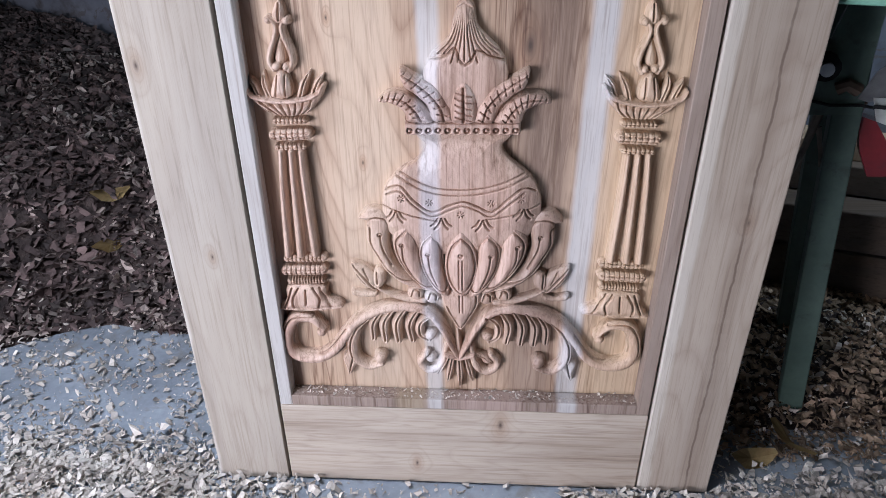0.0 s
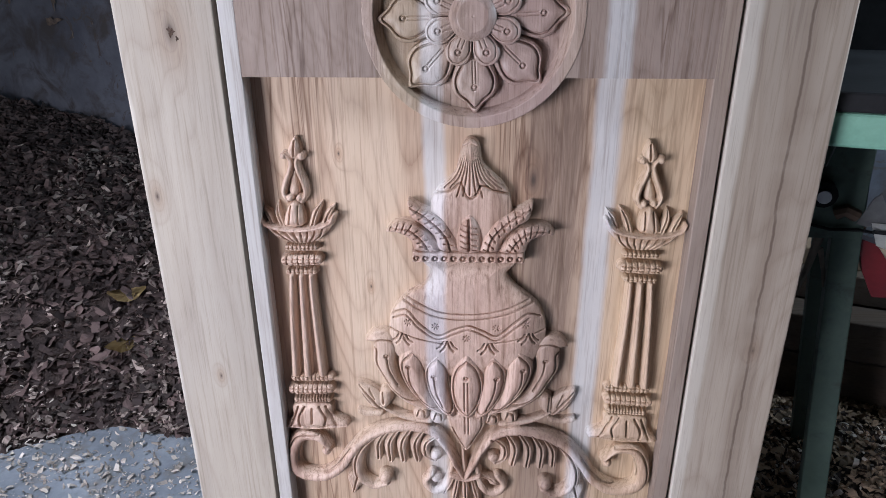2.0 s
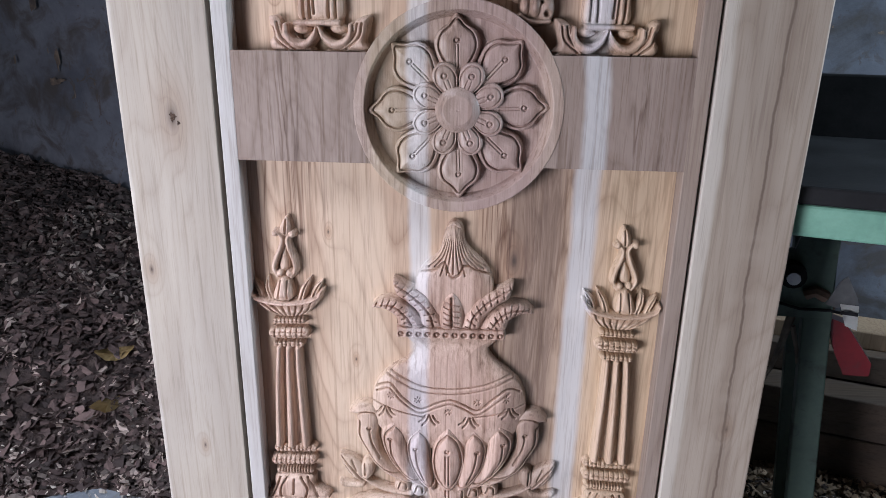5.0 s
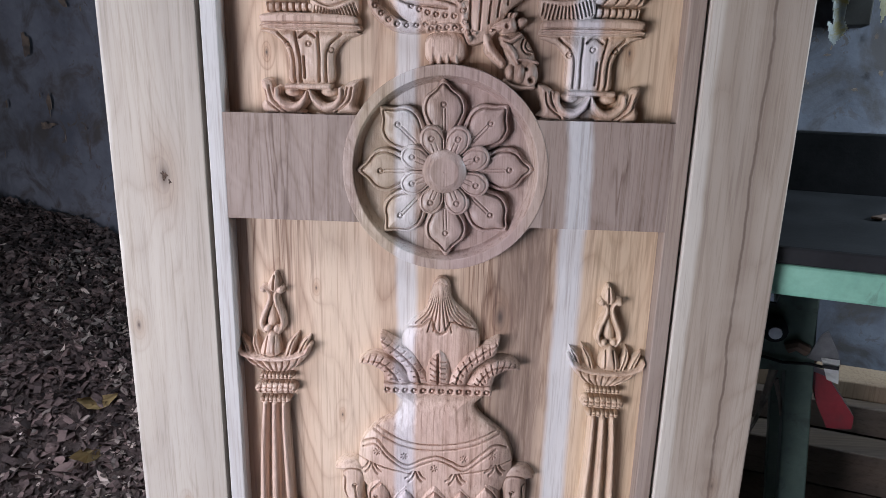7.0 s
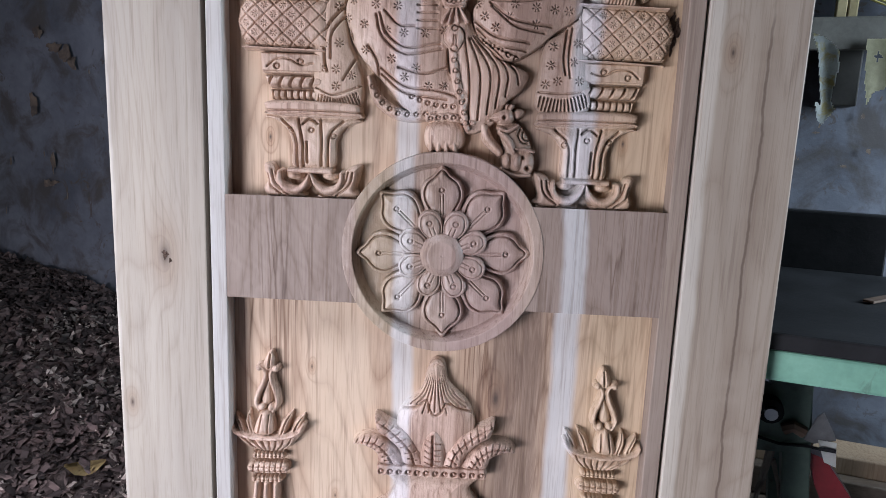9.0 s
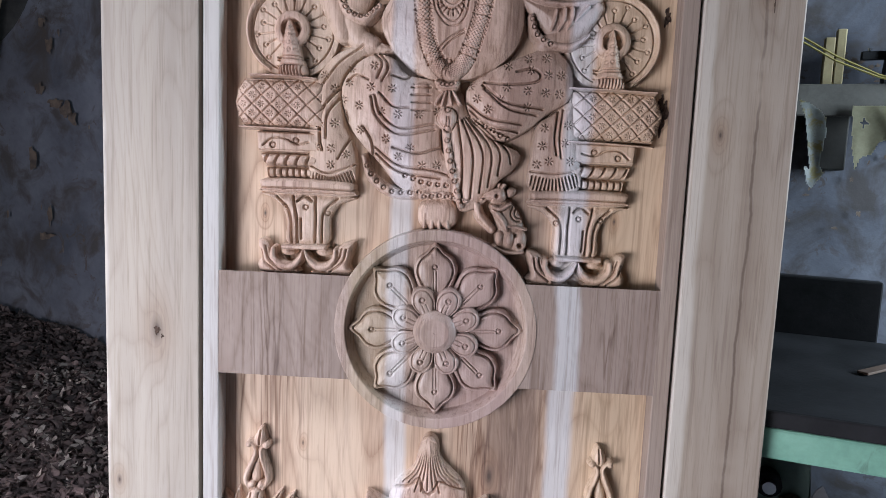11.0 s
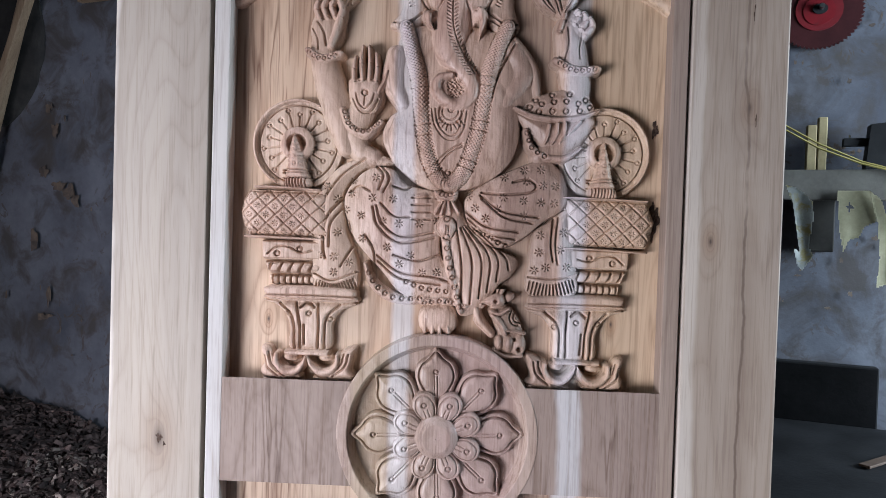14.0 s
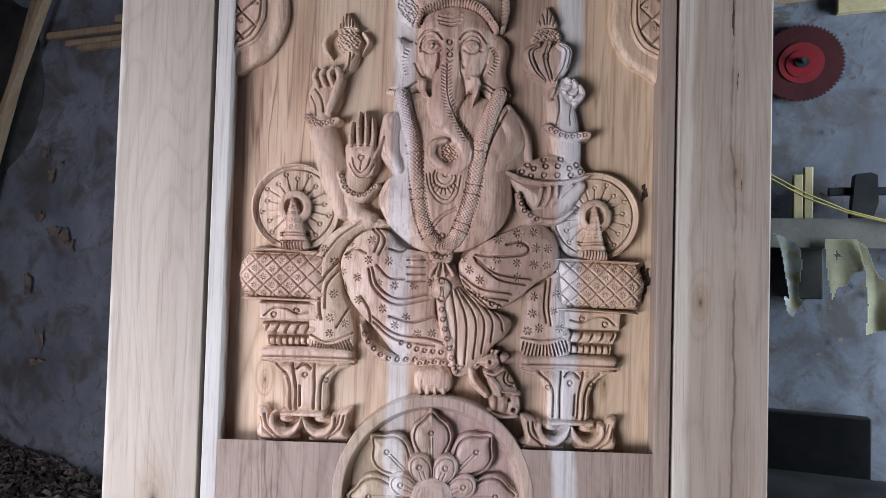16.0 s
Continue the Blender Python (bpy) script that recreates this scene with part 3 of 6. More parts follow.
# the lower panel: pillars, pot on a lotus, scrollwork
def pillar(sign):
    f = lambda p: mirror(p, sign, -4.0)
    fresh = lambda: Relief(-335, -185, 395, 968, 1.5) if sign < 0 else Relief(177, 327, 395, 968, 1.5)
    r = fresh()
    r.stroke(f([(-276, 724), (-277, 662), (-280, 536)]), (14, 15, 19), 5)
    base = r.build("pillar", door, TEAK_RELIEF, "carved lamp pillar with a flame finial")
    # flame finial
    r = fresh()
    r.shape(f([(-268, 953), (-260, 933), (-266, 920), (-276, 920), (-281, 933)]), 13, 9)
    r.groove(f([(-269, 947), (-271, 924)]), 1.4, 3)
    r.stroke(f([(-285, 927), (-277, 916), (-280, 901), (-289, 880), (-293, 865), (-287, 852)]), (3, 4.5, 5, 5.5, 5, 4), 13)
    r.stroke(f([(-259, 927), (-268, 916), (-267, 901), (-260, 881), (-258, 864), (-265, 851)]), (3, 4.5, 5, 5.5, 5, 4), 13)
    for b in ([(-287, 924)], [(-260, 923)], [(-283, 857)], [(-268, 856)]):
        r.ball(f(b), 6.5, 6.5, 15)
    r.shape(f([(-273, 901), (-268, 869), (-277, 858), (-285, 869)]), 9, 8)
    r.build("finial", base, TEAK_RELIEF, "carved flame finial")
    # crown of leaves on the cup
    r = fresh()
    for a, w in (([(-329, 842), (-321, 828), (-315, 811)], 6), ([(-305, 849), (-305, 830), (-299, 809)], 6.5), ([(-234, 850), (-245, 831), (-252, 810)], 6.5), ([(-215, 845), (-225, 830), (-232, 813)], 6)):
        r.stroke(f(a), (1.0, w, w), 12).groove(f(a), 1.2, 3)
    r.shape(f([(-278, 853), (-267, 842), (-265, 812), (-296, 811), (-290, 839)]), 17, 14).groove(f([(-283, 844), (-288, 813)]), 1.2, 3).groove(f([(-272, 844), (-273, 814)]), 1.2, 3)
    r.shape(f([(-331, 820), (-312, 809), (-276, 805), (-238, 811), (-217, 824), (-219, 811), (-232, 796), (-249, 783), (-290, 781), (-314, 792), (-327, 807)]), 17, 16, 0, 6)
    for k in range(9):
        x = k / 8.0
        top, low = [(-327, 811), (-221, 817)], [(-295, 783), (-245, 784)]
        p, q = (1 - x) * np.array(top[0]) + x * np.array(top[1]), (1 - x) * np.array(low[0]) + x * np.array(low[1])
        r.groove(f([p - (0, 8), (p + q) / 2 + (3, -5), q]), 1.3, 2.6)
    r.stroke(f([(-333, 826), (-326, 814), (-303, 807), (-274, 805), (-244, 809), (-223, 818), (-215, 830)]), (3.5, 4.5, 4.5, 4.5, 4.5, 4.5, 3.5), 19)
    r.build("leaf_cup", base, TEAK_RELIEF)
    # beaded collars
    def collar(p, q, hh, top, count):
        r = fresh()
        p, q = np.array(p), np.array(q)
        r.stroke(f([p, (p + q) / 2, q]), (hh, hh + 0.5, hh), top, 0, 5)
        r.ticks(f([p + (3, 0), (p + q) / 2, q - (3, 0)]), count, hh + 1, 1.0, 2.2)
        for dz in ((-hh / 3, hh / 3) if hh > 7 else (0.0,)):
            r.groove(f([p + (-3, dz), (p + q) / 2 + (0, dz), q + (3, dz)]), 1.0, 2.6)
        r.build("collar", base, TEAK_RELIEF)
    for pq, hh, top, count in (([(-296, 772), (-250, 773)], 5.5, 14, 7), ([(-300, 750), (-248, 752)], 9.5, 17, 6), ([(-297, 729), (-255, 731)], 6, 14, 6),
                               ([(-307, 525), (-244, 527)], 7.5, 14, 9), ([(-311, 502), (-246, 505)], 9.5, 18, 8), ([(-307, 479), (-249, 482)], 6.5, 14, 11)):
        collar(pq[0], pq[1], hh, top, count)
    # three-rod shaft
    for a, w in (([(-292, 724), (-297, 662), (-303, 535)], 7.6), ([(-276, 724), (-278, 662), (-281, 536)], 8.2), ([(-260, 724), (-260, 663), (-256, 537)], 7.6)):
        r = fresh()
        r.stroke(f(a), (5.5, w * 0.82, w), 17, 0, 3)
        r.build("rod", base, TEAK_RELIEF)
    # bell foot
    r = fresh()
    r.shape(f([(-311, 471), (-247, 474), (-242, 450), (-218, 436), (-221, 424), (-277, 420), (-332, 418), (-332, 428), (-318, 444)]), 17, 18, 0, 6)
    for a in ([(-293, 467), (-305, 444), (-304, 424)], [(-267, 468), (-256, 447), (-260, 427)], [(-305, 466), (-316, 437), (-323, 423)], [(-255, 469), (-243, 441), (-234, 428)], [(-280, 464), (-282, 433)]):
        r.groove(f(a), 1.6, 3.5)
    r.stroke(f([(-330, 423), (-276, 422), (-219, 429)]), (3.5, 3.5, 3.5), 15)
    r.build("bell_foot", base, TEAK_RELIEF)
    return base


pillar(-1)
pillar(1)


def scroll(sign):
    f = lambda p: mirror(p, sign, -7.0)
    r = Relief(-335, 5, 232, 530, 1.6) if sign < 0 else Relief(-19, 325, 232, 530, 1.6)
    # great volute running to the middle
    main = [(-255, 381), (-275, 401), (-303, 402), (-321, 378), (-325, 338), (-309, 315), (-271, 312), (-238, 333), (-211, 374), (-182, 406), (-146, 425), (-103, 432), (-63, 422), (-37, 386), (-22, 352), (-9, 325)]
    r.stroke(f(main), (5, 9, 12, 13, 13, 13, 13, 12, 11, 11, 11, 10, 9, 8, 7, 6), 19, 0, 7)
    r.groove(f([(-272, 406), (-309, 404), (-329, 373), (-331, 330), (-309, 304), (-270, 301), (-233, 325), (-203, 371), (-176, 401), (-142, 420)]), 1.4, 3)
    r.groove(f([(-273, 392), (-301, 390), (-312, 371), (-315, 342), (-300, 325), (-268, 323), (-243, 340), (-215, 380)]), 1.4, 3)
    r.ball(f([(-260, 373)]), 10, 10, 20)
    # second curl
    r.stroke(f([(-157, 420), (-189, 394), (-204, 355), (-202, 315), (-178, 294), (-151, 303)]), (8, 11, 12, 11, 9, 7), 17, 0, 6)
    r.groove(f([(-172, 404), (-195, 381), (-209, 345), (-204, 308), (-179, 285)]), 1.4, 3).groove(f([(-157, 407), (-181, 382), (-189, 349), (-184, 320), (-168, 308)]), 1.4, 3)
    r.ball(f([(-154, 315)]), 13, 13, 19)
    r.shape(f([(-205, 328), (-226, 311), (-223, 287), (-218, 266), (-203, 288), (-191, 309)]), 12, 9).groove(f([(-206, 315), (-217, 273)]), 1.3, 3)
    # feathered lobes
    for a, w in (([(-147, 420), (-164, 391), (-165, 358)], 9), ([(-126, 426), (-144, 393), (-143, 354)], 10), ([(-103, 429), (-121, 394), (-119, 354)], 10), ([(-81, 426), (-97, 393), (-93, 357)], 10), ([(-55, 415), (-77, 396), (-78, 371), (-63, 359)], 9)):
        r.stroke(f(a), (5, w, w * 0.75), 14, 0, 4).groove(f(a), 1.5, 3.5)
    r.ball(f([(-59, 369)]), 11, 10, 16)
    # small curl under the stem
    r.stroke(f([(-29, 348), (-39, 302), (-62, 285), (-79, 305), (-66, 327)]), (5, 9, 9, 8, 6), 13, 0, 4)
    r.ball(f([(-60, 313)]), 10, 10, 12)
    # leaf sprig
    r.stroke(f([(-70, 444), (-110, 449), (-137, 460), (-155, 473)]), (7, 6, 4.5, 3), 13)
    r.shape(f([(-196, 519), (-171, 513), (-154, 494), (-155, 464), (-177, 472), (-190, 492)]), 13, 12).groove(f([(-193, 514), (-172, 487), (-157, 466)]), 1.4, 4).groove(f([(-175, 508), (-166, 485)]), 1.1, 2).groove(f([(-188, 496), (-173, 477)]), 1.1, 2)
    r.shape(f([(-153, 509), (-137, 506), (-136, 483), (-149, 469), (-160, 483)]), 14, 10).groove(f([(-152, 502), (-151, 478)]), 1.2, 3)
    r.shape(f([(-198, 462), (-176, 458), (-153, 461), (-156, 447), (-181, 445), (-199, 450)]), 9, 7)
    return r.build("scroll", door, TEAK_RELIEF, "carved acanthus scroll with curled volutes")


scroll(-1)
scroll(1)


def palmette():
    r = Relief(-70, 70, 232, 400, 1.5)
    for a, w in (([(-7, 325), (-5, 287), (-4, 244)], 8), ([(-18, 325), (-24, 286), (-29, 257)], 7), ([(5, 326), (14, 288), (21, 260)], 7), ([(-26, 324), (-39, 298), (-47, 275)], 7), ([(13, 327), (29, 302), (40, 278)], 7), ([(20, 330), (43, 319), (58, 304)], 6)):
        r.stroke(a, (4, w, 2), 14).groove(a, 1.4, 3.5)
    r.stroke([(-32, 331), (-7, 323), (20, 331)], (5, 6, 5), 20)
    r.stroke([(-10, 387), (-8, 359), (-6, 327)], (4, 5, 6), 13)
    r.build("palmette", door, TEAK_RELIEF, "small carved palmette")


palmette()


def lotus():
    axis = -7.0
    def petal(name, pts, mid, top, width, base=0.0):
        for sign in (-1, 1):
            p = mirror(pts, sign, axis)
            q = np.array(p, float)
            r = Relief(q[:, 0].min() - 8, q[:, 0].max() + 8, q[:, 1].min() - 8, q[:, 1].max() + 8, 1.5)
            r.shape(p, top, width, base, 6)
            c = q.mean(0)
            r.groove(list(c + (q - c) * 0.80) + [c + (q[0] - c) * 0.80], 1.5, 2.8)
            m = mirror(mid, sign, axis)
            r.groove(m, 1.2, 2.2).beads(m[:1] + [(m[0][0] + 0.3, m[0][1])], 1, 3.2, 2.0)
            r.build(name, door, TEAK_RELIEF)
            if mid[0][0] == CENTRE:
                break
    CENTRE = 99999
    petal("lotus_petal", [(-178, 606), (-162, 625), (-135, 624), (-122, 603), (-126, 559), (-113, 513), (-86, 486), (-55, 466), (-99, 476), (-132, 501), (-150, 532), (-165, 566), (-165, 601)], [(-141, 580), (-137, 552), (-123, 519)], 18, 16)
    petal("lotus_petal", [(-97, 606), (-79, 583), (-73, 547), (-64, 504), (-45, 467), (-74, 477), (-105, 514), (-120, 553), (-119, 581)], [(-104, 564), (-101, 531), (-87, 503)], 21, 22, 2)
    petal("lotus_petal", [(-54, 595), (-37, 571), (-33, 528), (-23, 465), (-45, 467), (-68, 504), (-77, 547), (-71, 574)], [(-60, 548), (-56, 516), (-44, 483)], 22, 22, 3)
    r = Relief(-50, 40, 370, 605, 1.5)
    mid = [(-5, 595), (15, 571), (25, 531), (19, 491), (5, 464), (-11, 464), (-27, 489), (-33, 528), (-25, 569)]
    c = np.array(mid, float).mean(0)
    r.shape(mid, 24, 26, 4, 6).groove([c + (np.array(p) - c) * 0.8 for p in mid + mid[:1]], 1.5, 2.8)
    r.groove([(-8, 541), (-7, 483)], 1.1, 2).groove([(-2, 541), (-1, 483)], 1.1, 2).beads([(-5, 550), (-5, 549)], 1, 3.2, 2)
    low = [(-35, 467), (29, 470), (28, 441), (14, 411), (-4, 383), (-22, 409), (-35, 438)]
    r.shape(low, 20, 22, 0, 6).groove([np.array(p) * 0.8 + np.array(low, float).mean(0) * 0.2 for p in low[1:]], 1.5, 3)
    r.groove([(-7, 466), (-6, 429)], 1, 2).groove([(-1, 466), (0, 429)], 1, 2)
    r.build("lotus_petal", door, TEAK_RELIEF)
    for sign in (-1, 1):
        r = Relief(-125, -15, 420, 490, 1.5) if sign < 0 else Relief(1, 111, 420, 490, 1.5)
        for a in ([(-85, 460)], [(-55, 454)]):
            b = mirror(a, sign, axis)
            r.ball(b, 15, 16, 15).groove([(b[0][0] - 7, b[0][1] - 6), (b[0][0] - 2, b[0][1] + 8), (b[0][0] + 6, b[0][1] + 5), (b[0][0] + 7, b[0][1] - 5)], 1.2, 3)
        r.build("bud", door, TEAK_RELIEF)


lotus()


def pot():
    r = Relief(-145, 135, 525, 775, 1.6)
    r.shape([(-69, 757), (-63, 738), (-75, 714), (-105, 694), (-128, 667), (-136, 633), (-129, 586), (-83, 549), (-4, 541), (80, 556), (118, 596), (126, 638), (116, 673), (97, 694), (70, 716), (58, 737), (64, 760)], 21, 52, 0, 10)
    r.groove([(-106, 694), (-53, 671), (-2, 667), (48, 675), (98, 694)], 1.3, 2.4).groove([(-111, 687), (-58, 662), (-2, 657), (53, 667), (104, 688)], 1.3, 2.4)
    r.groove([(-128, 662), (-104, 670), (-82, 647), (-54, 627), (-25, 639), (-2, 646), (21, 638), (45, 629), (72, 653), (94, 669), (114, 664)], 1.6, 2.8).groove([(-127, 653), (-105, 661), (-84, 639), (-54, 619), (-25, 630), (-2, 638), (21, 630), (45, 620), (75, 644), (96, 661)], 1.3, 2.4)
    r.groove([(-133, 633), (-82, 618), (-44, 610)], 1.3, 2.4).groove([(31, 613), (77, 623), (123, 640)], 1.3, 2.4)
    r.stars([(-102, 649), (-56, 644), (-5, 623), (44, 644), (91, 651)])
    for x in (728, 808, 880, 952):
        for k in (-1, 1):
            p = np.array(POT_FRONDS[x], float)
            r.groove([p, p + (5 * k, -12), p + (11 * k, -19)], 1.3, 2.6).groove([p + (6 * k, 0), p + (11 * k, -9), p + (17 * k, -13)], 1.3, 2.6)
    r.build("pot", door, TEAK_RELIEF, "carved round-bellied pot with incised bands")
    r = Relief(-115, 95, 735, 780, 1.5)
    r.shape([(-94, 778), (85, 780), (86, 757), (-94, 755)], 21, 5, 0, 12, False)
    r.beads([(-85, 764), (-4, 765), (77, 766)], 12, 3.6, 3.0, 1.1)
    r.build("pot_rim", door, TEAK_RELIEF, "pot rim with a row of incised rings")
    r = Relief(-75, 72, 765, 965, 1.5)
    r.shape([(-2, 955), (10, 946), (17, 917), (32, 900), (51, 881), (62, 855), (62, 819), (52, 779), (-51, 777), (-63, 814), (-63, 851), (-52, 876), (-26, 901), (-19, 927), (-12, 947)], 20, 40, 0, 4)
    for k in range(13):
        x = (k - 6) / 6.0
        end = (-2 + 58 * x, 884 - 14 * (abs(x) < 0.4) - 8 * abs(x))
        r.groove([(-2 + 12 * x, 948 - 7 * abs(x)), (-2 + 18 * x, 920), (-2 + 32 * x, 896), end], 1.2, 2.2)
    r.groove([(-56, 870), (-31, 876), (-16, 887), (-9, 871), (-1, 864), (9, 872), (16, 884), (33, 877), (55, 870)], 1.8, 3.0)
    r.build("coconut", door, TEAK_RELIEF, "carved coconut with a fibrous tuft")
    for sign in (-1, 1):
        f = lambda p: mirror(p, sign, -2.0)
        r = Relief(-150, -5, 765, 868, 1.5) if sign < 0 else Relief(1, 146, 765, 868, 1.5)
        for a, mid in (([(-98, 857), (-74, 845), (-44, 832), (-23, 804), (-15, 778), (-48, 777), (-58, 801), (-77, 819), (-94, 832)], [(-94, 848), (-61, 827), (-38, 802), (-31, 779)]),
                       ([(-134, 807), (-117, 822), (-89, 822), (-63, 805), (-47, 777), (-87, 776), (-95, 793), (-113, 804)], [(-125, 813), (-96, 812), (-75, 795), (-66, 778)])):
            r.shape(f(a), 23, 13, 2, 7).groove(f(mid), 1.5, 2.6)
            r.ticks(f(mid), 9, 7.5, 1.0, 2.2, 3)
        r.build("leaf", door, TEAK_RELIEF, "carved mango leaf at the pot's mouth")
    r = Relief(-40, 40, 765, 850, 1.5)
    leaf = [(-2, 841), (12, 827), (19, 804), (16, 778), (-21, 777), (-23, 803), (-17, 826)]
    r.shape(leaf, 25, 20, 4, 8).groove([(-3, 831), (-2, 780)], 2.0, 4).ticks([(-3, 822), (-2, 785)], 5, 12, 1.1, 2.4, 4)
    r.build("leaf", door, TEAK_RELIEF, "carved mango leaf at the pot's mouth")


POT_FRONDS = {728: [(-112, 625)][0], 808: [(-37, 615)][0], 880: [(31, 613)][0], 952: [(97, 633)][0]}
pot()


# the upper panel: seats, discs, seated figure, mouse, corner pieces
def pedestal(sign):
    f = lambda p: mirror(p, sign, 2.0)
    r = Relief(-292, -110, 1198, 1425, 1.5) if sign < 0 else Relief(114, 296, 1198, 1425, 1.5)
    r.shape(f([(-280, 1414), (-184, 1414), (-183, 1384), (-278, 1384)]), 14, 4, 0, 8, False)
    r.groove(f([(-278, 1386), (-187, 1386)]), 1.2, 2).groove(f([(-269, 1393), (-255, 1404), (-236, 1404), (-219, 1396), (-201, 1399)]), 1.4, 2.4)
    r.beads(f([(-254, 1394), (-219, 1401)]), 2, 4, 2)
    r.shape(f([(-275, 1381), (-131, 1380), (-132, 1365), (-268, 1363)]), 15, 7, 0, 7, False).ticks(f([(-265, 1371), (-200, 1372), (-138, 1371)]), 9, 7, 1.8, 4, 3)
    r.shape(f([(-267, 1360), (-130, 1361), (-132, 1349), (-264, 1346)]), 12, 5, 0, 7, False).ticks(f([(-261, 1352), (-200, 1353), (-137, 1354)]), 14, 6, 1.3, 4)
    r.shape(f([(-268, 1344), (-200, 1346), (-137, 1343), (-128, 1331), (-132, 1321), (-203, 1320), (-269, 1323), (-273, 1331)]), 18, 8, 0, 8)
    r.groove(f([(-271, 1330), (-199, 1331), (-130, 1330)]), 1.3, 3).groove(f([(-271, 1326), (-199, 1326), (-129, 1325)]), 1.1, 2)
    r.shape(f([(-269, 1322), (-133, 1321), (-152, 1308), (-166, 1287), (-171, 1247), (-230, 1246), (-233, 1280), (-242, 1303), (-257, 1315)]), 15, 22, 0, 6)
    for a in ([(-223, 1318), (-216, 1285), (-215, 1249)], [(-189, 1318), (-187, 1286), (-188, 1250)], [(-248, 1317), (-228, 1293), (-224, 1248)], [(-155, 1317), (-176, 1295), (-178, 1250)], [(-216, 1311), (-205, 1319), (-194, 1312)], [(-210, 1285), (-209, 1255)]):
        r.groove(f(a), 2.0, 3.4)
    r.beads(f([(-235, 1302), (-205, 1303), (-170, 1295)]), 3, 3.6, 2)
    r.shape(f([(-240, 1246), (-169, 1247), (-169, 1237), (-240, 1237)]), 18, 4, 0, 9, False)
    for leaf, veins in (([(-276, 1248), (-269, 1253), (-260, 1249), (-253, 1233), (-247, 1221), (-236, 1211), (-214, 1209), (-219, 1202), (-257, 1199), (-273, 1205), (-276, 1216), (-271, 1226)], ([(-269, 1236), (-264, 1219), (-248, 1206)], [(-263, 1242), (-256, 1221), (-238, 1206)])),
                        ([(-153, 1242), (-141, 1252), (-127, 1253), (-130, 1236), (-134, 1218), (-128, 1208), (-143, 1202), (-168, 1202), (-173, 1208), (-160, 1219)], ([(-139, 1242), (-144, 1223), (-163, 1207)], [(-146, 1242), (-151, 1225), (-170, 1208)]))):
        r.shape(f(leaf), 18, 10, 0, 6)
        for v in veins:
            r.groove(f(v), 1.5, 2.6)
    r.stroke(f([(-251, 1238), (-250, 1225), (-238, 1213), (-222, 1213), (-210, 1224), (-205, 1237)]), (5, 6, 7.5, 7.5, 6, 3), 20, 0, 7)
    r.stroke(f([(-156, 1239), (-157, 1226), (-167, 1215), (-182, 1213), (-195, 1223), (-202, 1237)]), (5, 6, 7.5, 7.5, 6, 3), 20, 0, 7)
    r.ball(f([(-229, 1234)]), 13, 7, 14).ball(f([(-175, 1235)]), 13, 7, 14)
    r.stroke(f([(-269, 1201), (-240, 1202), (-213, 1205)]), (4, 4, 3), 15).stroke(f([(-192, 1204), (-161, 1203), (-135, 1204)]), (3, 4, 4), 15)
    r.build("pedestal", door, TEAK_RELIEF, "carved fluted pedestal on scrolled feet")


pedestal(-1)
pedestal(1)


def cushion(pts, seam_top, seam_low):
    q = np.array(pts, float)
    r = Relief(q[:, 0].min() - 6, q[:, 0].max() + 6, q[:, 1].min() - 6, q[:, 1].max() + 6, 1.5)
    r.shape(pts, 19, 26, 0, 9, False).hatch(pts, 27, 1.6, 1.0, 4)
    c = q.mean(0)
    r.groove([c + (p - c) * np.array([0.95, 0.92]) for p in list(q) + [q[0]]], 1.2, 2, False)
    for i in range(-80, 80):
        for j in range(-80, 80):
            p = np.array([(i + j + 1) * 13.5, (i - j) * 13.5 / 1.05])
            if abs(p[0] - c[0]) < 62 and abs(p[1] - c[1]) < 31:
                r.stars([p], 5.6, 1.9)
    r.stroke(seam_top, (3, 3, 3), 22).stroke(seam_low, (3, 3, 3), 20)
    return r.build("bolster", door, TEAK_RELIEF, "carved bolster cushion with a diamond quilt")


cushion([(-300, 1491), (-173, 1491), (-171, 1419), (-300, 1419), (-309, 1434), (-314, 1456), (-310, 1475)], [(-289, 1495), (-239, 1495), (-190, 1492)], [(-303, 1419), (-245, 1418), (-184, 1417)])
cushion([(180, 1492), (306, 1489), (311, 1477), (319, 1458), (314, 1435), (306, 1417), (183, 1418)], [(180, 1492), (244, 1491), (305, 1489)], [(183, 1416), (247, 1414), (306, 1411)])


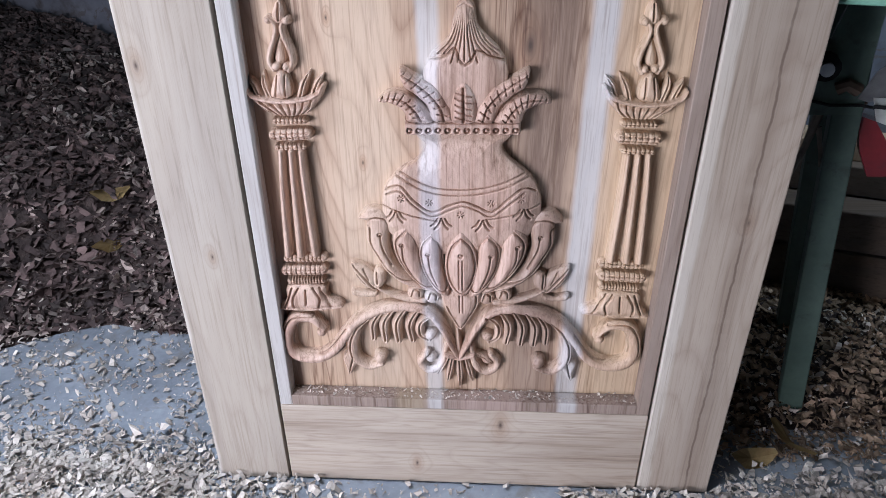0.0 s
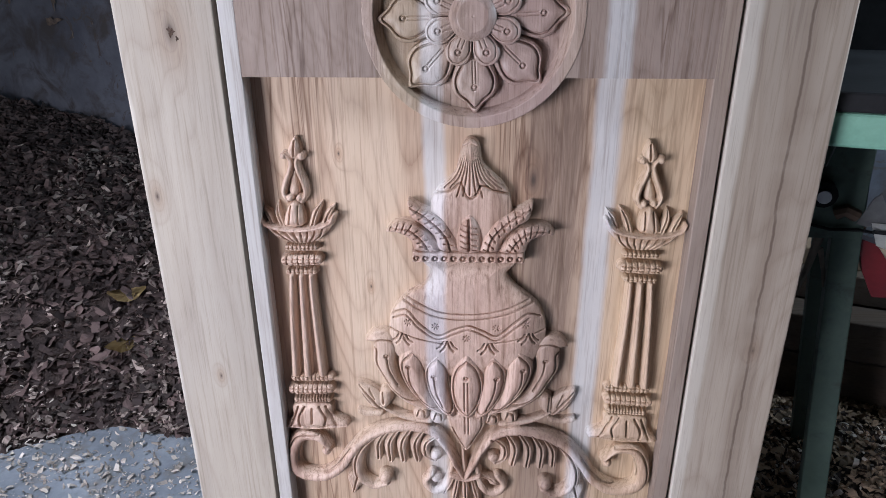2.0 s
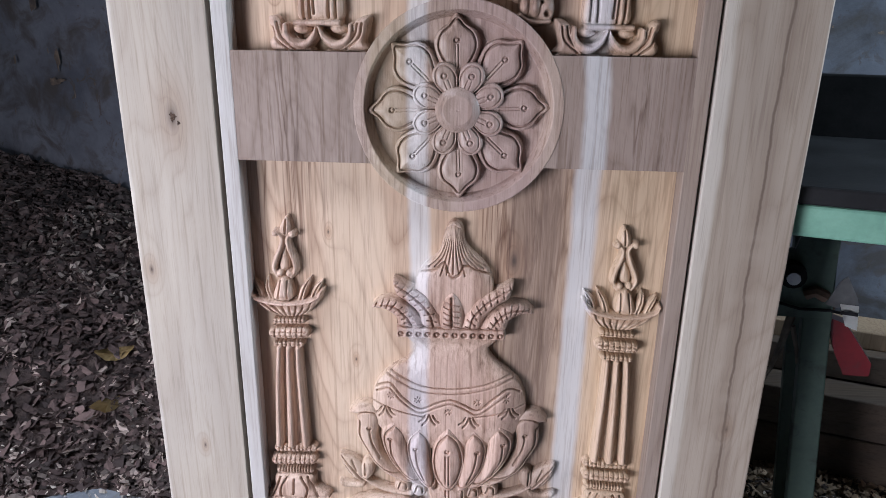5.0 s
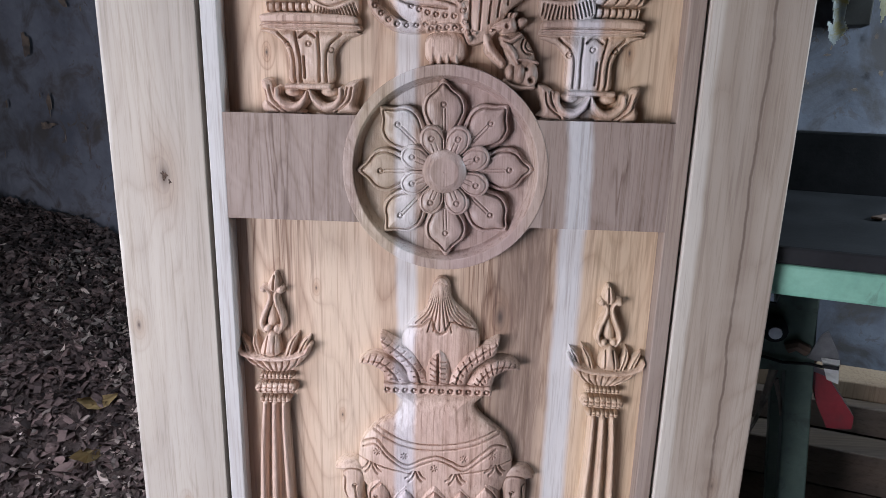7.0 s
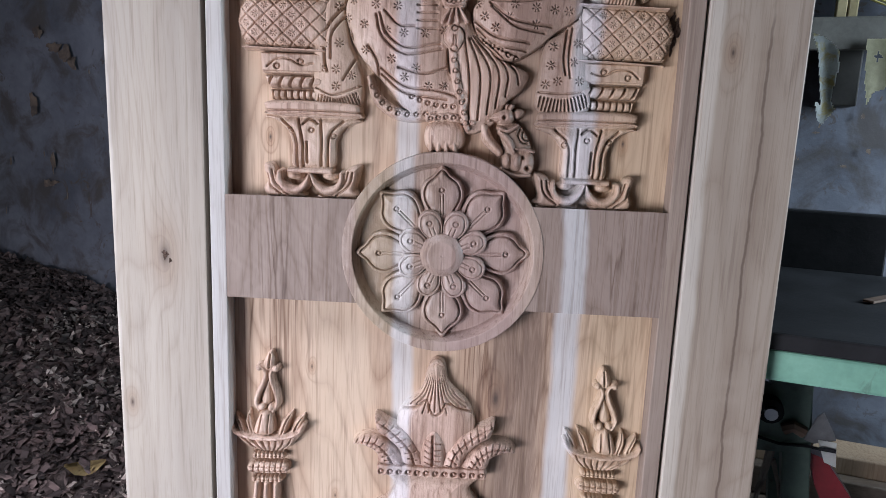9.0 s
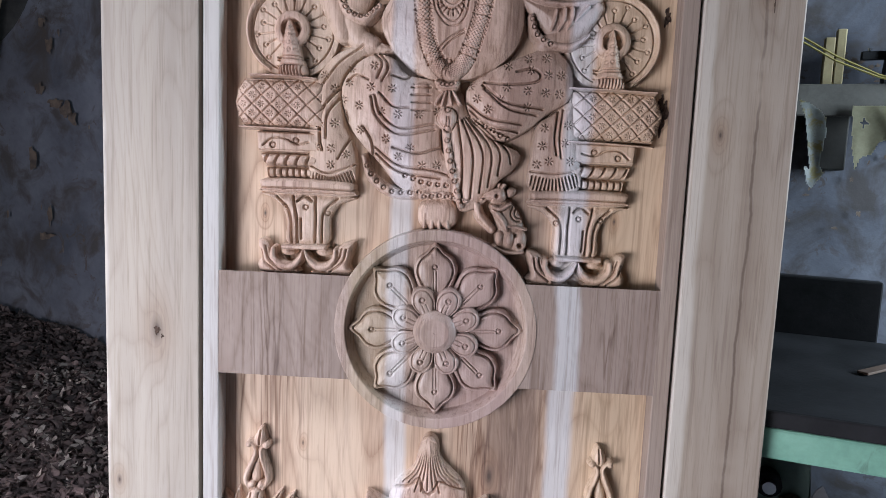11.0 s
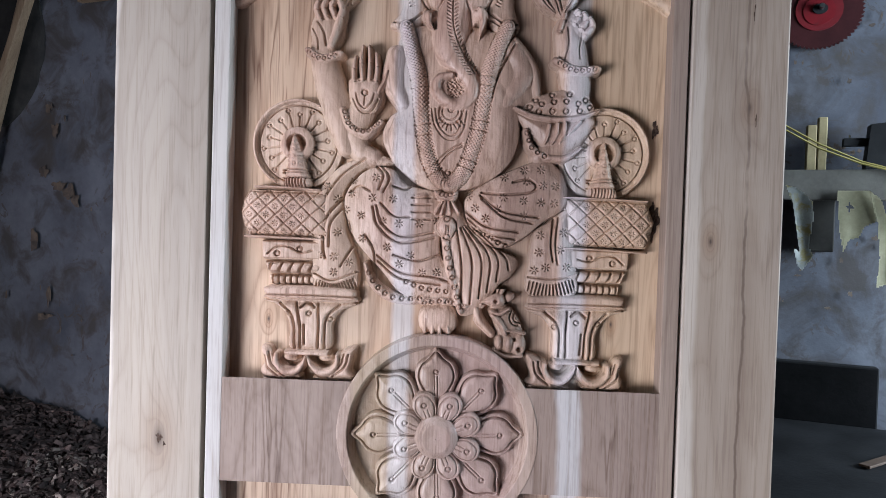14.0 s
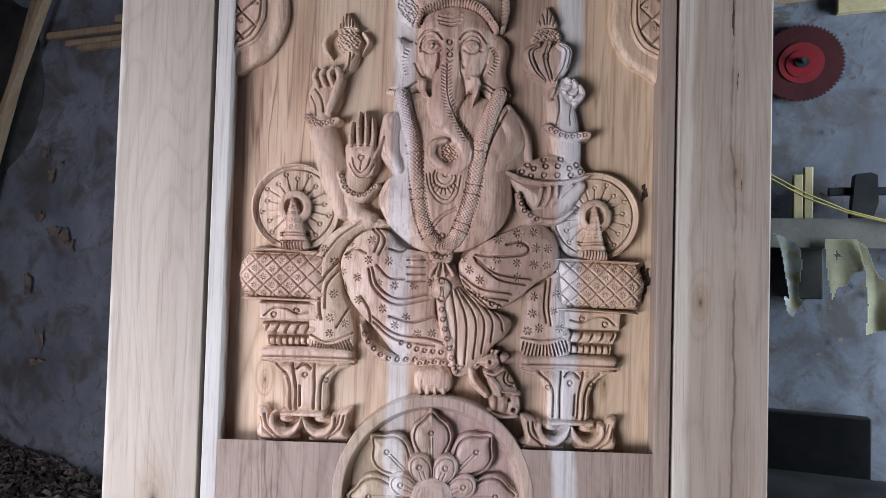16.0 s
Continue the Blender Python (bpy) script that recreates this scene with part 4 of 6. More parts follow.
def disc(c, sign, tower):
    c = np.array(c[0], float)
    r = Relief(c[0] - 78, c[0] + 78, c[1] - 78, c[1] + 78, 1.5)
    r.ball([c], 70, 70, 10, 0, 8)
    X, Z = np.meshgrid(r.x - c[0], r.z - c[1])
    q = np.hypot(X, Z)
    r.h = np.where(q < 70, np.maximum(r.h, 9), r.h)
    ring = [(c[0] + 67 * math.cos(a), c[1] + 67 * math.sin(a)) for a in np.linspace(radians(60 if sign < 0 else 120), radians(240 if sign < 0 else -60), 14)]
    r.stroke(ring, (2, 4, 5, 4, 2), 14)
    r.groove([(c[0] + 60 * math.cos(a), c[1] + 60 * math.sin(a)) for a in np.linspace(0, 2 * math.pi, 30)], 1.1, 2.4)
    for k in range(18):
        a = radians(20 * k + 8)
        d = np.array([math.cos(a), math.sin(a)])
        e = 42 + 8 * (k % 2)
        r.groove([c + d * 26, c + d * e], 1.1, 1.4, False).beads([c + d * (e + 4), c + d * (e + 4.3)], 1, 3.0, 1.3)
    r.h = np.where(q < 26, np.maximum(r.h, 19 - 0.03 * (q - 15) ** 2), r.h)
    r.h = np.where(q < 15, np.minimum(r.h, 4 + 0.6 * q), r.h)
    r.shape(tower, 26, 12, 0, 6)
    t = np.array(tower, float)
    z0, z1, xm = t[:, 1].min(), t[:, 1].max(), t[:, 0].mean()
    for k, zz in enumerate((0.18, 0.28, 0.33)):
        r.groove([(xm - 22, z0 + zz * (z1 - z0)), (xm + 22, z0 + zz * (z1 - z0))], 1.1, 2.5, False)
    r.ticks([(xm - 16, z0 + 8), (xm, z0 + 8), (xm + 16, z0 + 8)], 8, 6, 1.1, 3)
    for k in range(4):
        r.beads([(xm - 9, z0 + (0.44 + 0.13 * k) * (z1 - z0)), (xm + 9 - 2 * k, z0 + (0.44 + 0.13 * k) * (z1 - z0))], 3, 2.6, 0.8)
    return r.build("halo_disc", door, TEAK_RELIEF, "carved round disc with incised rays and a small conical tower")


disc([(-227, 1562)], -1, [(-230, 1577), (-220, 1561), (-210, 1524), (-203, 1496), (-246, 1495), (-242, 1523), (-238, 1560)])
disc([(238, 1559)], 1, [(237, 1578), (246, 1554), (252, 1523), (258, 1491), (216, 1494), (223, 1523), (229, 1553)])


def seated_figure():
    r = Relief(-250, 240, 1255, 1975, 1.5)
    # crown and ears, behind the head
    r.shape([(-47, 1849), (-78, 1878), (-76, 1927), (-42, 1977), (10, 2001), (59, 1979), (90, 1930), (94, 1887), (84, 1851)], 15, 30)
    r.shape([(-36, 1842), (-53, 1827), (-75, 1836), (-79, 1818), (-71, 1791), (-76, 1766), (-91, 1746), (-59, 1738), (-37, 1758), (-27, 1794)], 13, 14, 0, 6)
    r.shape([(61, 1847), (84, 1841), (102, 1821), (97, 1781), (106, 1745), (83, 1734), (60, 1751), (55, 1796)], 14, 14, 0, 6)
    r.groove([(63, 1764), (83, 1752), (102, 1751)], 1.6, 2.6).groove([(62, 1757), (83, 1745), (104, 1743)], 1.4, 2.2).ticks([(74, 1819), (82, 1801), (72, 1778)], 10, 3, 1.0, 2)
    r.groove([(-84, 1752), (-62, 1751), (-42, 1765)], 1.6, 2.6).ticks([(-58, 1813), (-63, 1798), (-57, 1776)], 8, 3, 1.0, 2)
    # shoulders, chest, belly
    r.shape([(-70, 1738), (-36, 1749), (13, 1752), (66, 1741), (98, 1731), (125, 1691), (136, 1643), (109, 1603), (17, 1592), (-72, 1620), (-89, 1658), (-81, 1704)], 15, 40, 0, 5)
    r.shape([(-72, 1620), (-53, 1659), (-19, 1686), (45, 1687), (91, 1662), (109, 1613), (110, 1569), (92, 1532), (53, 1505), (11, 1495), (-29, 1499), (-63, 1521), (-85, 1545), (-98, 1578), (-87, 1607)], 23, 85, 0, 7)
    r.beads([(5, 1523), (6, 1523)], 1, 4, 2)
    # arms
    r.stroke([(-79, 1700), (-82, 1660), (-66, 1625)], (17, 20, 13), 19)
    r.stroke([(98, 1712), (113, 1673), (86, 1628)], (18, 21, 12), 18).groove([(101, 1721), (76, 1672), (67, 1637)], 1.6, 2.6)
    r.stroke([(101, 1726), (128, 1687), (136, 1643)], (7, 9, 8), 15)
    r.stroke([(-153, 1559), (-166, 1605), (-181, 1656), (-191, 1697), (-188, 1728)], (15, 23, 24, 21, 22), 18)
    r.ball([(-187, 1737)], 26, 33, 18)
    for a in ([(-196, 1750), (-202, 1766), (-199, 1778)], [(-185, 1753), (-191, 1769), (-186, 1781)], [(-173, 1755), (-179, 1771), (-172, 1783)], [(-164, 1754), (-163, 1766), (-167, 1779)]):
        r.stroke(a, (6, 7, 6.2), 21, 0, 11).ticks(a, 3, 6, 0.9, 1.4)
    r.groove([(-200, 1748), (-190, 1732), (-186, 1712)], 1.6, 2.2).groove([(-208, 1738), (-200, 1722), (-198, 1706)], 1.3, 2.0)
    r.stroke([(-179, 1711), (-169, 1742), (-163, 1769)], (8, 8, 5), 21)
    r.stroke([(-213, 1703), (-192, 1691), (-164, 1699)], (7, 9, 7), 23).beads([(-210, 1699), (-192, 1691), (-171, 1696)], 6, 2.8, 1.8)
    r.shape([(-161, 1656), (-167, 1636), (-161, 1614), (-147, 1607), (-146, 1632)], 12, 8)
    r.stroke([(-130, 1614), (-143, 1583), (-129, 1554), (-109, 1546)], (22, 22, 18, 13), 17)
    r.stroke([(-158, 1615), (-146, 1589), (-121, 1579), (-99, 1598)], (7, 9, 9, 6), 21).beads([(-154, 1612), (-145, 1591), (-122, 1583), (-103, 1596)], 9, 2.8, 1.8)
    r.shape([(-151, 1662), (-126, 1666), (-101, 1663), (-96, 1635), (-107, 1613), (-135, 1607), (-148, 1627)], 21, 18, 0, 8).beads([(-124, 1641), (-124, 1641)], 1, 4.2, 1.8, 1.0).groove([(-124, 1636), (-125, 1622)], 1.0, 1.8).groove([(-138, 1640), (-134, 1626), (-124, 1618), (-114, 1627), (-110, 1640)], 1.2, 2.0).groove([(-143, 1632), (-134, 1616), (-124, 1611), (-112, 1617), (-104, 1632)], 1.2, 2.0)
    for a in ([(-142, 1658), (-142, 1681), (-139, 1696)], [(-129, 1660), (-131, 1690), (-129, 1712)], [(-118, 1661), (-118, 1690), (-120, 1712)], [(-108, 1659), (-107, 1681), (-109, 1702)]):
        r.stroke(a, (6, 5.6, 3.6), 21).ticks(a, 3, 4, 0.9, 1.4)
    r.stroke([(-104, 1642), (-96, 1658), (-91, 1674)], (6, 5.5, 4), 20)
    r.stroke([(198, 1615), (193, 1664), (185, 1710), (178, 1743)], (17, 24, 25, 21), 18)
    r.ball([(188, 1747)], 27, 29, 17)
    for a in ([(165, 1740), (170, 1758), (173, 1773)], [(188, 1752), (195, 1763), (191, 1770)], [(199, 1744), (205, 1756), (200, 1767)], [(204, 1735), (214, 1748), (210, 1759)]):
        r.stroke(a, (7, 7, 6), 21, 0, 11).ticks(a, 3, 6, 0.9, 1.4)
    r.groove([(178, 1745), (180, 1722), (176, 1700)], 1.6, 2.2).groove([(200, 1736), (196, 1716), (197, 1700)], 1.3, 2.0)
    r.stroke([(161, 1695), (190, 1681), (223, 1684)], (8, 10, 8), 23).beads([(167, 1692), (190, 1681), (219, 1683)], 7, 2.8, 1.8)
    r.stroke([(140, 1551), (164, 1562), (192, 1586), (214, 1605)], (14, 22, 20, 12), 18)
    # held staff and lotus
    r.shape([(129, 1818), (160, 1830), (191, 1818), (190, 1794), (178, 1770), (167, 1760), (150, 1769), (135, 1790)], 17, 16)
    r.shape([(-158, 1874), (-143, 1860), (-141, 1845), (-168, 1845), (-166, 1861)], 13, 10).ticks([(-166, 1859), (-155, 1860), (-145, 1860)], 5, 10, 1.0, 2.4)
    r.stroke([(-167, 1844), (-155, 1843), (-139, 1845)], (4, 4, 4), 15)
    r.ball([(-152, 1827)], 20, 22, 17).texture([(-169, 1843), (-137, 1844), (-133, 1826), (-141, 1808), (-164, 1807), (-172, 1825)], 2.6, 2.2)
    r.stroke([(-146, 1808), (-149, 1790), (-160, 1772)], (13, 10, 4), 13).groove([(-148, 1808), (-151, 1778)], 1.2, 3).groove([(-141, 1806), (-156, 1775)], 1.2, 2.4)
    r.stroke([(-174, 1843), (-188, 1830), (-188, 1814), (-178, 1800)], (3, 6, 6, 1), 11).stroke([(-129, 1840), (-120, 1826), (-130, 1806)], (4, 5, 1), 11)
    r.shape([(157, 1888), (171, 1871), (174, 1855), (144, 1854), (148, 1872)], 13, 10).ticks([(147, 1869), (159, 1871), (171, 1869)], 5, 12, 1.0, 2.4)
    r.ball([(159, 1839)], 24, 15, 15).texture([(138, 1845), (159, 1851), (181, 1846), (184, 1832), (160, 1826), (135, 1829)], 2.4, 2.2)
    for a in ([(144, 1822), (131, 1810), (140, 1784), (157, 1767)], [(160, 1826), (154, 1802), (161, 1776), (167, 1762)], [(178, 1823), (188, 1814), (184, 1789), (172, 1767)]):
        r.stroke(a, (8, 11, 9, 3), 20, 0, 8).groove(a, 1.2, 2.0).groove([(p[0] + 6, p[1]) for p in a[:3]], 1.0, 1.8)
    r.beads([(157, 1806), (157, 1806)], 1, 4.4, 1.8, 1.0)
    # bowl of sweets
    r.shape([(104, 1618), (163, 1609), (222, 1616), (211, 1591), (183, 1564), (149, 1560), (124, 1586)], 19, 24, 0, 7)
    r.shape([(114, 1620), (133, 1642), (177, 1655), (209, 1645), (222, 1620), (163, 1611)], 21, 28, 0, 7)
    r.beads([(134, 1637), (156, 1645), (190, 1646), (208, 1638)], 4, 3.8, 2.4).beads([(125, 1626), (151, 1633), (182, 1635), (215, 1628)], 6, 3.8, 2.4).beads([(139, 1619), (165, 1621), (200, 1622)], 4, 3.8, 2.4)
    r.stroke([(102, 1624), (130, 1612), (165, 1608), (200, 1612), (226, 1621)], (4, 6, 6, 6, 4), 22)
    for a in ([(155, 1599), (153, 1585), (149, 1572)], [(167, 1601), (166, 1585), (159, 1571)], [(178, 1602), (178, 1587), (171, 1573)], [(200, 1605), (190, 1594), (183, 1585)]):
        r.stroke(a, (5, 5, 3.5), 22)
    r.stroke([(120, 1590), (128, 1566), (147, 1553), (179, 1550), (203, 1566)], (6, 8, 8, 7, 4), 21).beads([(122, 1587), (130, 1565), (149, 1553)], 5, 3, 2)
    # drapery over the legs
    r.shape([(-194, 1488), (-166, 1527), (-122, 1548), (-90, 1547), (-78, 1535), (-121, 1527), (-149, 1499), (-155, 1473), (-145, 1429), (-129, 1382), (-131, 1341), (-159, 1331), (-196, 1339), (-201, 1393), (-200, 1445)], 17, 32, 0, 6)
    r.groove([(-122, 1542), (-156, 1517), (-185, 1479)], 1.8, 2.8).groove([(-155, 1482), (-181, 1446), (-183, 1406), (-179, 1389)], 2.0, 3.4).groove([(-149, 1473), (-172, 1442), (-174, 1407)], 1.6, 2.8).groove([(-135, 1412), (-148, 1390), (-155, 1377)], 1.6, 2.6)
    r.groove([(-197, 1365), (-169, 1355), (-130, 1369)], 1.4, 2.6).ticks([(-193, 1346), (-164, 1340), (-133, 1350)], 15, 9, 1.4, 3.2)
    r.stars([(-178, 1499), (-162, 1480), (-187, 1461), (-184, 1427), (-161, 1429), (-188, 1393), (-165, 1392), (-143, 1384), (-165, 1368)])
    r.shape([(-153, 1464), (-150, 1492), (-127, 1521), (-101, 1532), (-77, 1526), (-58, 1505), (-15, 1496), (1, 1477), (-2, 1399), (34, 1374), (53, 1353), (24, 1330), (-24, 1329), (-63, 1338), (-92, 1370), (-117, 1395), (-141, 1426)], 23, 60, 0, 7)
    for a in ([(-143, 1491), (-129, 1500), (-112, 1493)], [(-104, 1531), (-93, 1518), (-99, 1496)], [(-97, 1532), (-84, 1514), (-92, 1492)], [(-77, 1501), (-57, 1497), (-44, 1509)], [(-107, 1469), (-98, 1440), (-65, 1416), (-13, 1425)], [(-102, 1471), (-91, 1443), (-62, 1425), (-15, 1433)],
              [(-95, 1475), (-75, 1456), (-51, 1455)], [(-145, 1447), (-134, 1412), (-108, 1383), (-99, 1361)], [(-149, 1456), (-143, 1421), (-112, 1378)], [(-118, 1426), (-105, 1404), (-103, 1378)], [(-100, 1396), (-64, 1371), (-11, 1365), (24, 1354)], [(-98, 1387), (-64, 1362), (-2, 1354)],
              [(-73, 1397), (-38, 1389), (-4, 1399)]):
        r.groove(a, 1.8, 3.0)
    r.stars([(-140, 1489), (-107, 1483), (-76, 1482), (-41, 1485), (-149, 1464), (-124, 1456), (-122, 1421), (-91, 1448), (-66, 1445), (-36, 1446), (-83, 1409), (-47, 1397), (-64, 1384), (-29, 1372), (-7, 1373), (-103, 1514), (-137, 1509), (-9, 1451)])
    r.stroke([(-117, 1382), (-105, 1352), (-77, 1332), (-42, 1328), (-19, 1336)], (5, 8, 9, 8, 5), 17).beads([(-111, 1369), (-98, 1348), (-72, 1332), (-32, 1332)], 8, 3, 2)
    r.beads([(-53, 1357), (-28, 1348), (-2, 1345), (33, 1343)], 8, 3, 2).stroke([(-29, 1327), (3, 1330), (38, 1322)], (6, 7, 5), 21).beads([(-24, 1326), (3, 1329), (32, 1324)], 6, 3, 2)
    r.shape([(31, 1485), (63, 1512), (106, 1534), (147, 1548), (174, 1534), (187, 1503), (182, 1474), (151, 1452), (124, 1429), (92, 1412), (61, 1420), (37, 1448)], 24, 50, 0, 7)
    for a in ([(57, 1495), (90, 1493), (129, 1497), (137, 1507), (124, 1516), (103, 1512)], [(55, 1491), (90, 1467), (143, 1460)], [(57, 1486), (91, 1459), (134, 1451)], [(34, 1465), (65, 1444), (113, 1437)], [(37, 1456), (65, 1434), (109, 1426)], [(48, 1439), (74, 1427), (96, 1419)]):
        r.groove(a, 1.8, 3.0)
    r.stars([(37, 1489), (48, 1472), (91, 1520), (120, 1531), (145, 1532), (124, 1514), (148, 1508), (90, 1489), (120, 1485), (146, 1483), (167, 1508), (166, 1482), (64, 1457), (82, 1471), (121, 1462)])
    r.beads([(37, 1443), (65, 1431), (96, 1415)], 6, 3.4, 2)
    r.shape([(136, 1436), (158, 1454), (187, 1474), (198, 1439), (203, 1396), (207, 1353), (189, 1335), (132, 1344), (130, 1390)], 19, 34, 0, 6)
    r.groove([(167, 1458), (163, 1421), (167, 1395)], 1.8, 3).groove([(174, 1461), (170, 1421), (174, 1391)], 1.6, 2.6).groove([(131, 1370), (166, 1368), (203, 1374)], 1.4, 2.6).ticks([(133, 1354), (167, 1350), (200, 1360)], 14, 9, 1.4, 3.2)
    r.stars([(148, 1434), (182, 1439), (146, 1408), (178, 1413), (157, 1386), (140, 1381), (188, 1387)])
    # pleated fall of cloth in front
    r.shape([(-13, 1484), (22, 1483), (35, 1452), (67, 1418), (114, 1397), (107, 1371), (85, 1351), (65, 1319), (30, 1306), (17, 1339), (3, 1399)], 18, 26, 0, 6)
    for a in ([(21, 1439), (30, 1382), (30, 1322)], [(27, 1441), (45, 1392), (44, 1327)], [(30, 1443), (59, 1395), (57, 1336)], [(33, 1445), (71, 1398), (69, 1345)], [(37, 1445), (82, 1401), (83, 1362)], [(39, 1448), (92, 1402), (101, 1380)]):
        r.groove(a, 1.7, 2.8)
    r.stroke([(2, 1434), (9, 1390), (20, 1347), (30, 1313)], (7, 8, 8, 5), 22).beads([(4, 1425), (11, 1386), (21, 1347), (28, 1322)], 8, 3, 2)
    for a in ([(-2, 1479), (-7, 1472), (-12, 1462)], [(2, 1480), (-1, 1470), (-3, 1461)], [(7, 1480), (8, 1470), (10, 1462)], [(12, 1480), (17, 1472), (23, 1463)]):
        r.stroke(a, (4, 4.5, 4.5), 23, 0, 6)
    r.shape([(2, 1463), (16, 1458), (23, 1444), (19, 1429), (9, 1417), (-7, 1428), (-14, 1440), (-9, 1454)], 25, 16, 0, 9)
    r.groove([(2, 1460), (14, 1455), (20, 1444), (16, 1431), (8, 1422), (-4, 1430), (-10, 1440), (-6, 1453), (2, 1460)], 1.2, 1.8)
    r.beads([(6, 1454), (6, 1454)], 1, 4, 2).beads([(6, 1427), (6, 1427)], 1, 4, 2).groove([(5, 1444), (5, 1431)], 0.9, 1.8).groove([(8, 1444), (9, 1431)], 0.9, 1.8)
    r.shape([(-16, 1498), (3, 1496), (20, 1499), (22, 1488), (15, 1479), (-7, 1479), (-14, 1486)], 25, 9, 0, 10)
    r.groove([(-12, 1484), (3, 1482), (18, 1486)], 1.1, 1.8).beads([(-9, 1492), (4, 1490), (16, 1493)], 5, 3.0, 1.6)
    r.shape([(-48, 1489), (-22, 1492), (-17, 1451), (-44, 1448)], 21, 12).ticks([(-34, 1485), (-33, 1452)], 4, 14, 1.4, 2.4)
    # foot
    r.shape([(-27, 1320), (16, 1323), (27, 1296), (15, 1280), (-23, 1280), (-34, 1294)], 17, 18, 0, 6)
    for a in ([(-22, 1301), (-23, 1282)], [(-11, 1303), (-12, 1280)], [(-1, 1303), (0, 1279)], [(9, 1306), (12, 1281)]):
        r.stroke(a, (4, 5), 17)
    # garland and pendant
    for a in ([(-65, 1742), (-53, 1700), (-42, 1659), (-36, 1603), (-27, 1551), (-9, 1516), (11, 1506)], [(88, 1745), (72, 1706), (59, 1663), (53, 1610), (42, 1562), (26, 1522), (7, 1505)]):
        r.stroke(a, (12, 14, 14, 14, 14, 13), 23, 2, 6).weave(a, 4.8, 1.2)
        for k in (0.36, 0.58, 0.80):
            p = spline(a)
            i = int(k * (len(p) - 2))
            r.ticks([p[i - 1], p[i], p[i + 1]], 2, 13, 1.1, 1.6)
    r.shape([(-23, 1624), (-23, 1609), (-17, 1592), (-3, 1574), (16, 1573), (27, 1588), (33, 1614), (28, 1627)], 21, 20, 0, 16)
    r.groove([(-23, 1619), (-17, 1594), (-2, 1575), (15, 1574), (26, 1588), (31, 1616)], 1.2, 1.6).groove([(-17, 1619), (-12, 1596), (1, 1581), (14, 1581), (21, 1595), (26, 1617)], 1.2, 1.6)
    r.beads([(6, 1613), (6, 1613)], 1, 17, 1.8, 1.2).beads([(6, 1615), (6, 1615)], 1, 12, 1.4, 1.1).beads([(7, 1618), (7, 1618)], 1, 4, 1.6, 1.0)
    r.ticks([(-11, 1604), (-3, 1594), (10, 1592), (23, 1601)], 8, 5, 0.9, 1.8)
    r.groove([(-12, 1540), (3, 1555), (25, 1568)], 1.2, 1.8).groove([(-8, 1536), (6, 1552), (26, 1564)], 1.2, 1.8)
    # head and trunk
    r.shape([(-45, 1845), (-28, 1873), (11, 1884), (50, 1874), (72, 1845), (69, 1805), (56, 1769), (36, 1744), (13, 1736), (-10, 1746), (-30, 1776), (-42, 1807)], 25, 50, 0, 8)
    r.stroke([(11, 1795), (4, 1750), (0, 1715), (11, 1687), (31, 1664), (37, 1643), (21, 1627), (-1, 1630), (-16, 1647), (-11, 1665), (6, 1669)], (36, 31, 25, 21, 18, 16, 14, 13, 12, 10, 7), 27, 0, 8)
    r.ball([(13, 1650)], 17, 17, 20).texture([(-1, 1660), (15, 1666), (28, 1653), (21, 1637), (4, 1637)], 2.2, 2.0)
    r.groove([(5, 1788), (7, 1740), (19, 1708), (40, 1672)], 1.3, 2.0)
    r.ticks([(0, 1784), (1, 1738), (13, 1704), (34, 1670)], 24, 2.6, 0.8, 1.8, 1.5).ticks([(10, 1784), (12, 1740), (24, 1709), (43, 1679)], 22, 2.4, 0.8, 1.8, -1.5)
    r.groove([(-8, 1806), (-9, 1782), (-19, 1763), (-20, 1740)], 2.4, 2.0).groove([(24, 1804), (25, 1780), (31, 1762), (33, 1740)], 2.4, 2.0)
    r.beads([(8, 1822), (9, 1802)], 2, 4.0, 2.0).groove([(4, 1812), (9, 1808), (14, 1812)], 1.0, 1.8).groove([(4, 1794), (9, 1790), (14, 1794)], 1.0, 1.8)
    for a in ([(46, 1767), (50, 1747), (45, 1723)], [(-30, 1758), (-29, 1745), (-20, 1734)]):
        r.stroke(a, (8, 6, 1.5), 27)
    r.ball([(44, 1762)], 15, 14, 24).ball([(-30, 1758)], 13, 12, 24)
    for ex, k in ((-22, -1), (42, 1)):
        c = np.array([ex, 1815.0])
        lid = [c + (k * 15, -3), c + (k * 10, 9), c + (-k * 2, 13), c + (-k * 14, 6), c + (-k * 17, -10), c + (-k * 12, -30)]
        r.groove(lid, 3.2, 2.2).groove([p + (k * 1.5, 5) for p in lid[:4]], 1.2, 1.8)
        r.groove([c + (k * 12, -2), c + (k * 4, -8), c + (-k * 7, -8), c + (-k * 13, -3)], 2.4, 2.0)
        r.ball([c + (0, 0.5)], 9.5, 7.5, 29, 0, 22).beads([c, c + 0.3], 1, 4.6, 1.1, 0.9).beads([c, c + 0.3], 1, 1.4, 1.3, 0.9)
        r.groove([c + (k * 22, 10), c + (k * 8, 25), c + (-k * 8, 24), c + (-k * 18, 12)], 1.9, 2.6)
        r.groove([c + (k * 24, -22), c + (k * 14, -40), c + (-k * 2, -48)], 2.0, 1.8)
    for a in ([(-10, 1864), (10, 1861), (24, 1865)], [(-10, 1857), (10, 1854), (24, 1857)], [(-8, 1851), (10, 1847), (22, 1851)]):
        r.groove(a, 1.4, 2.4)
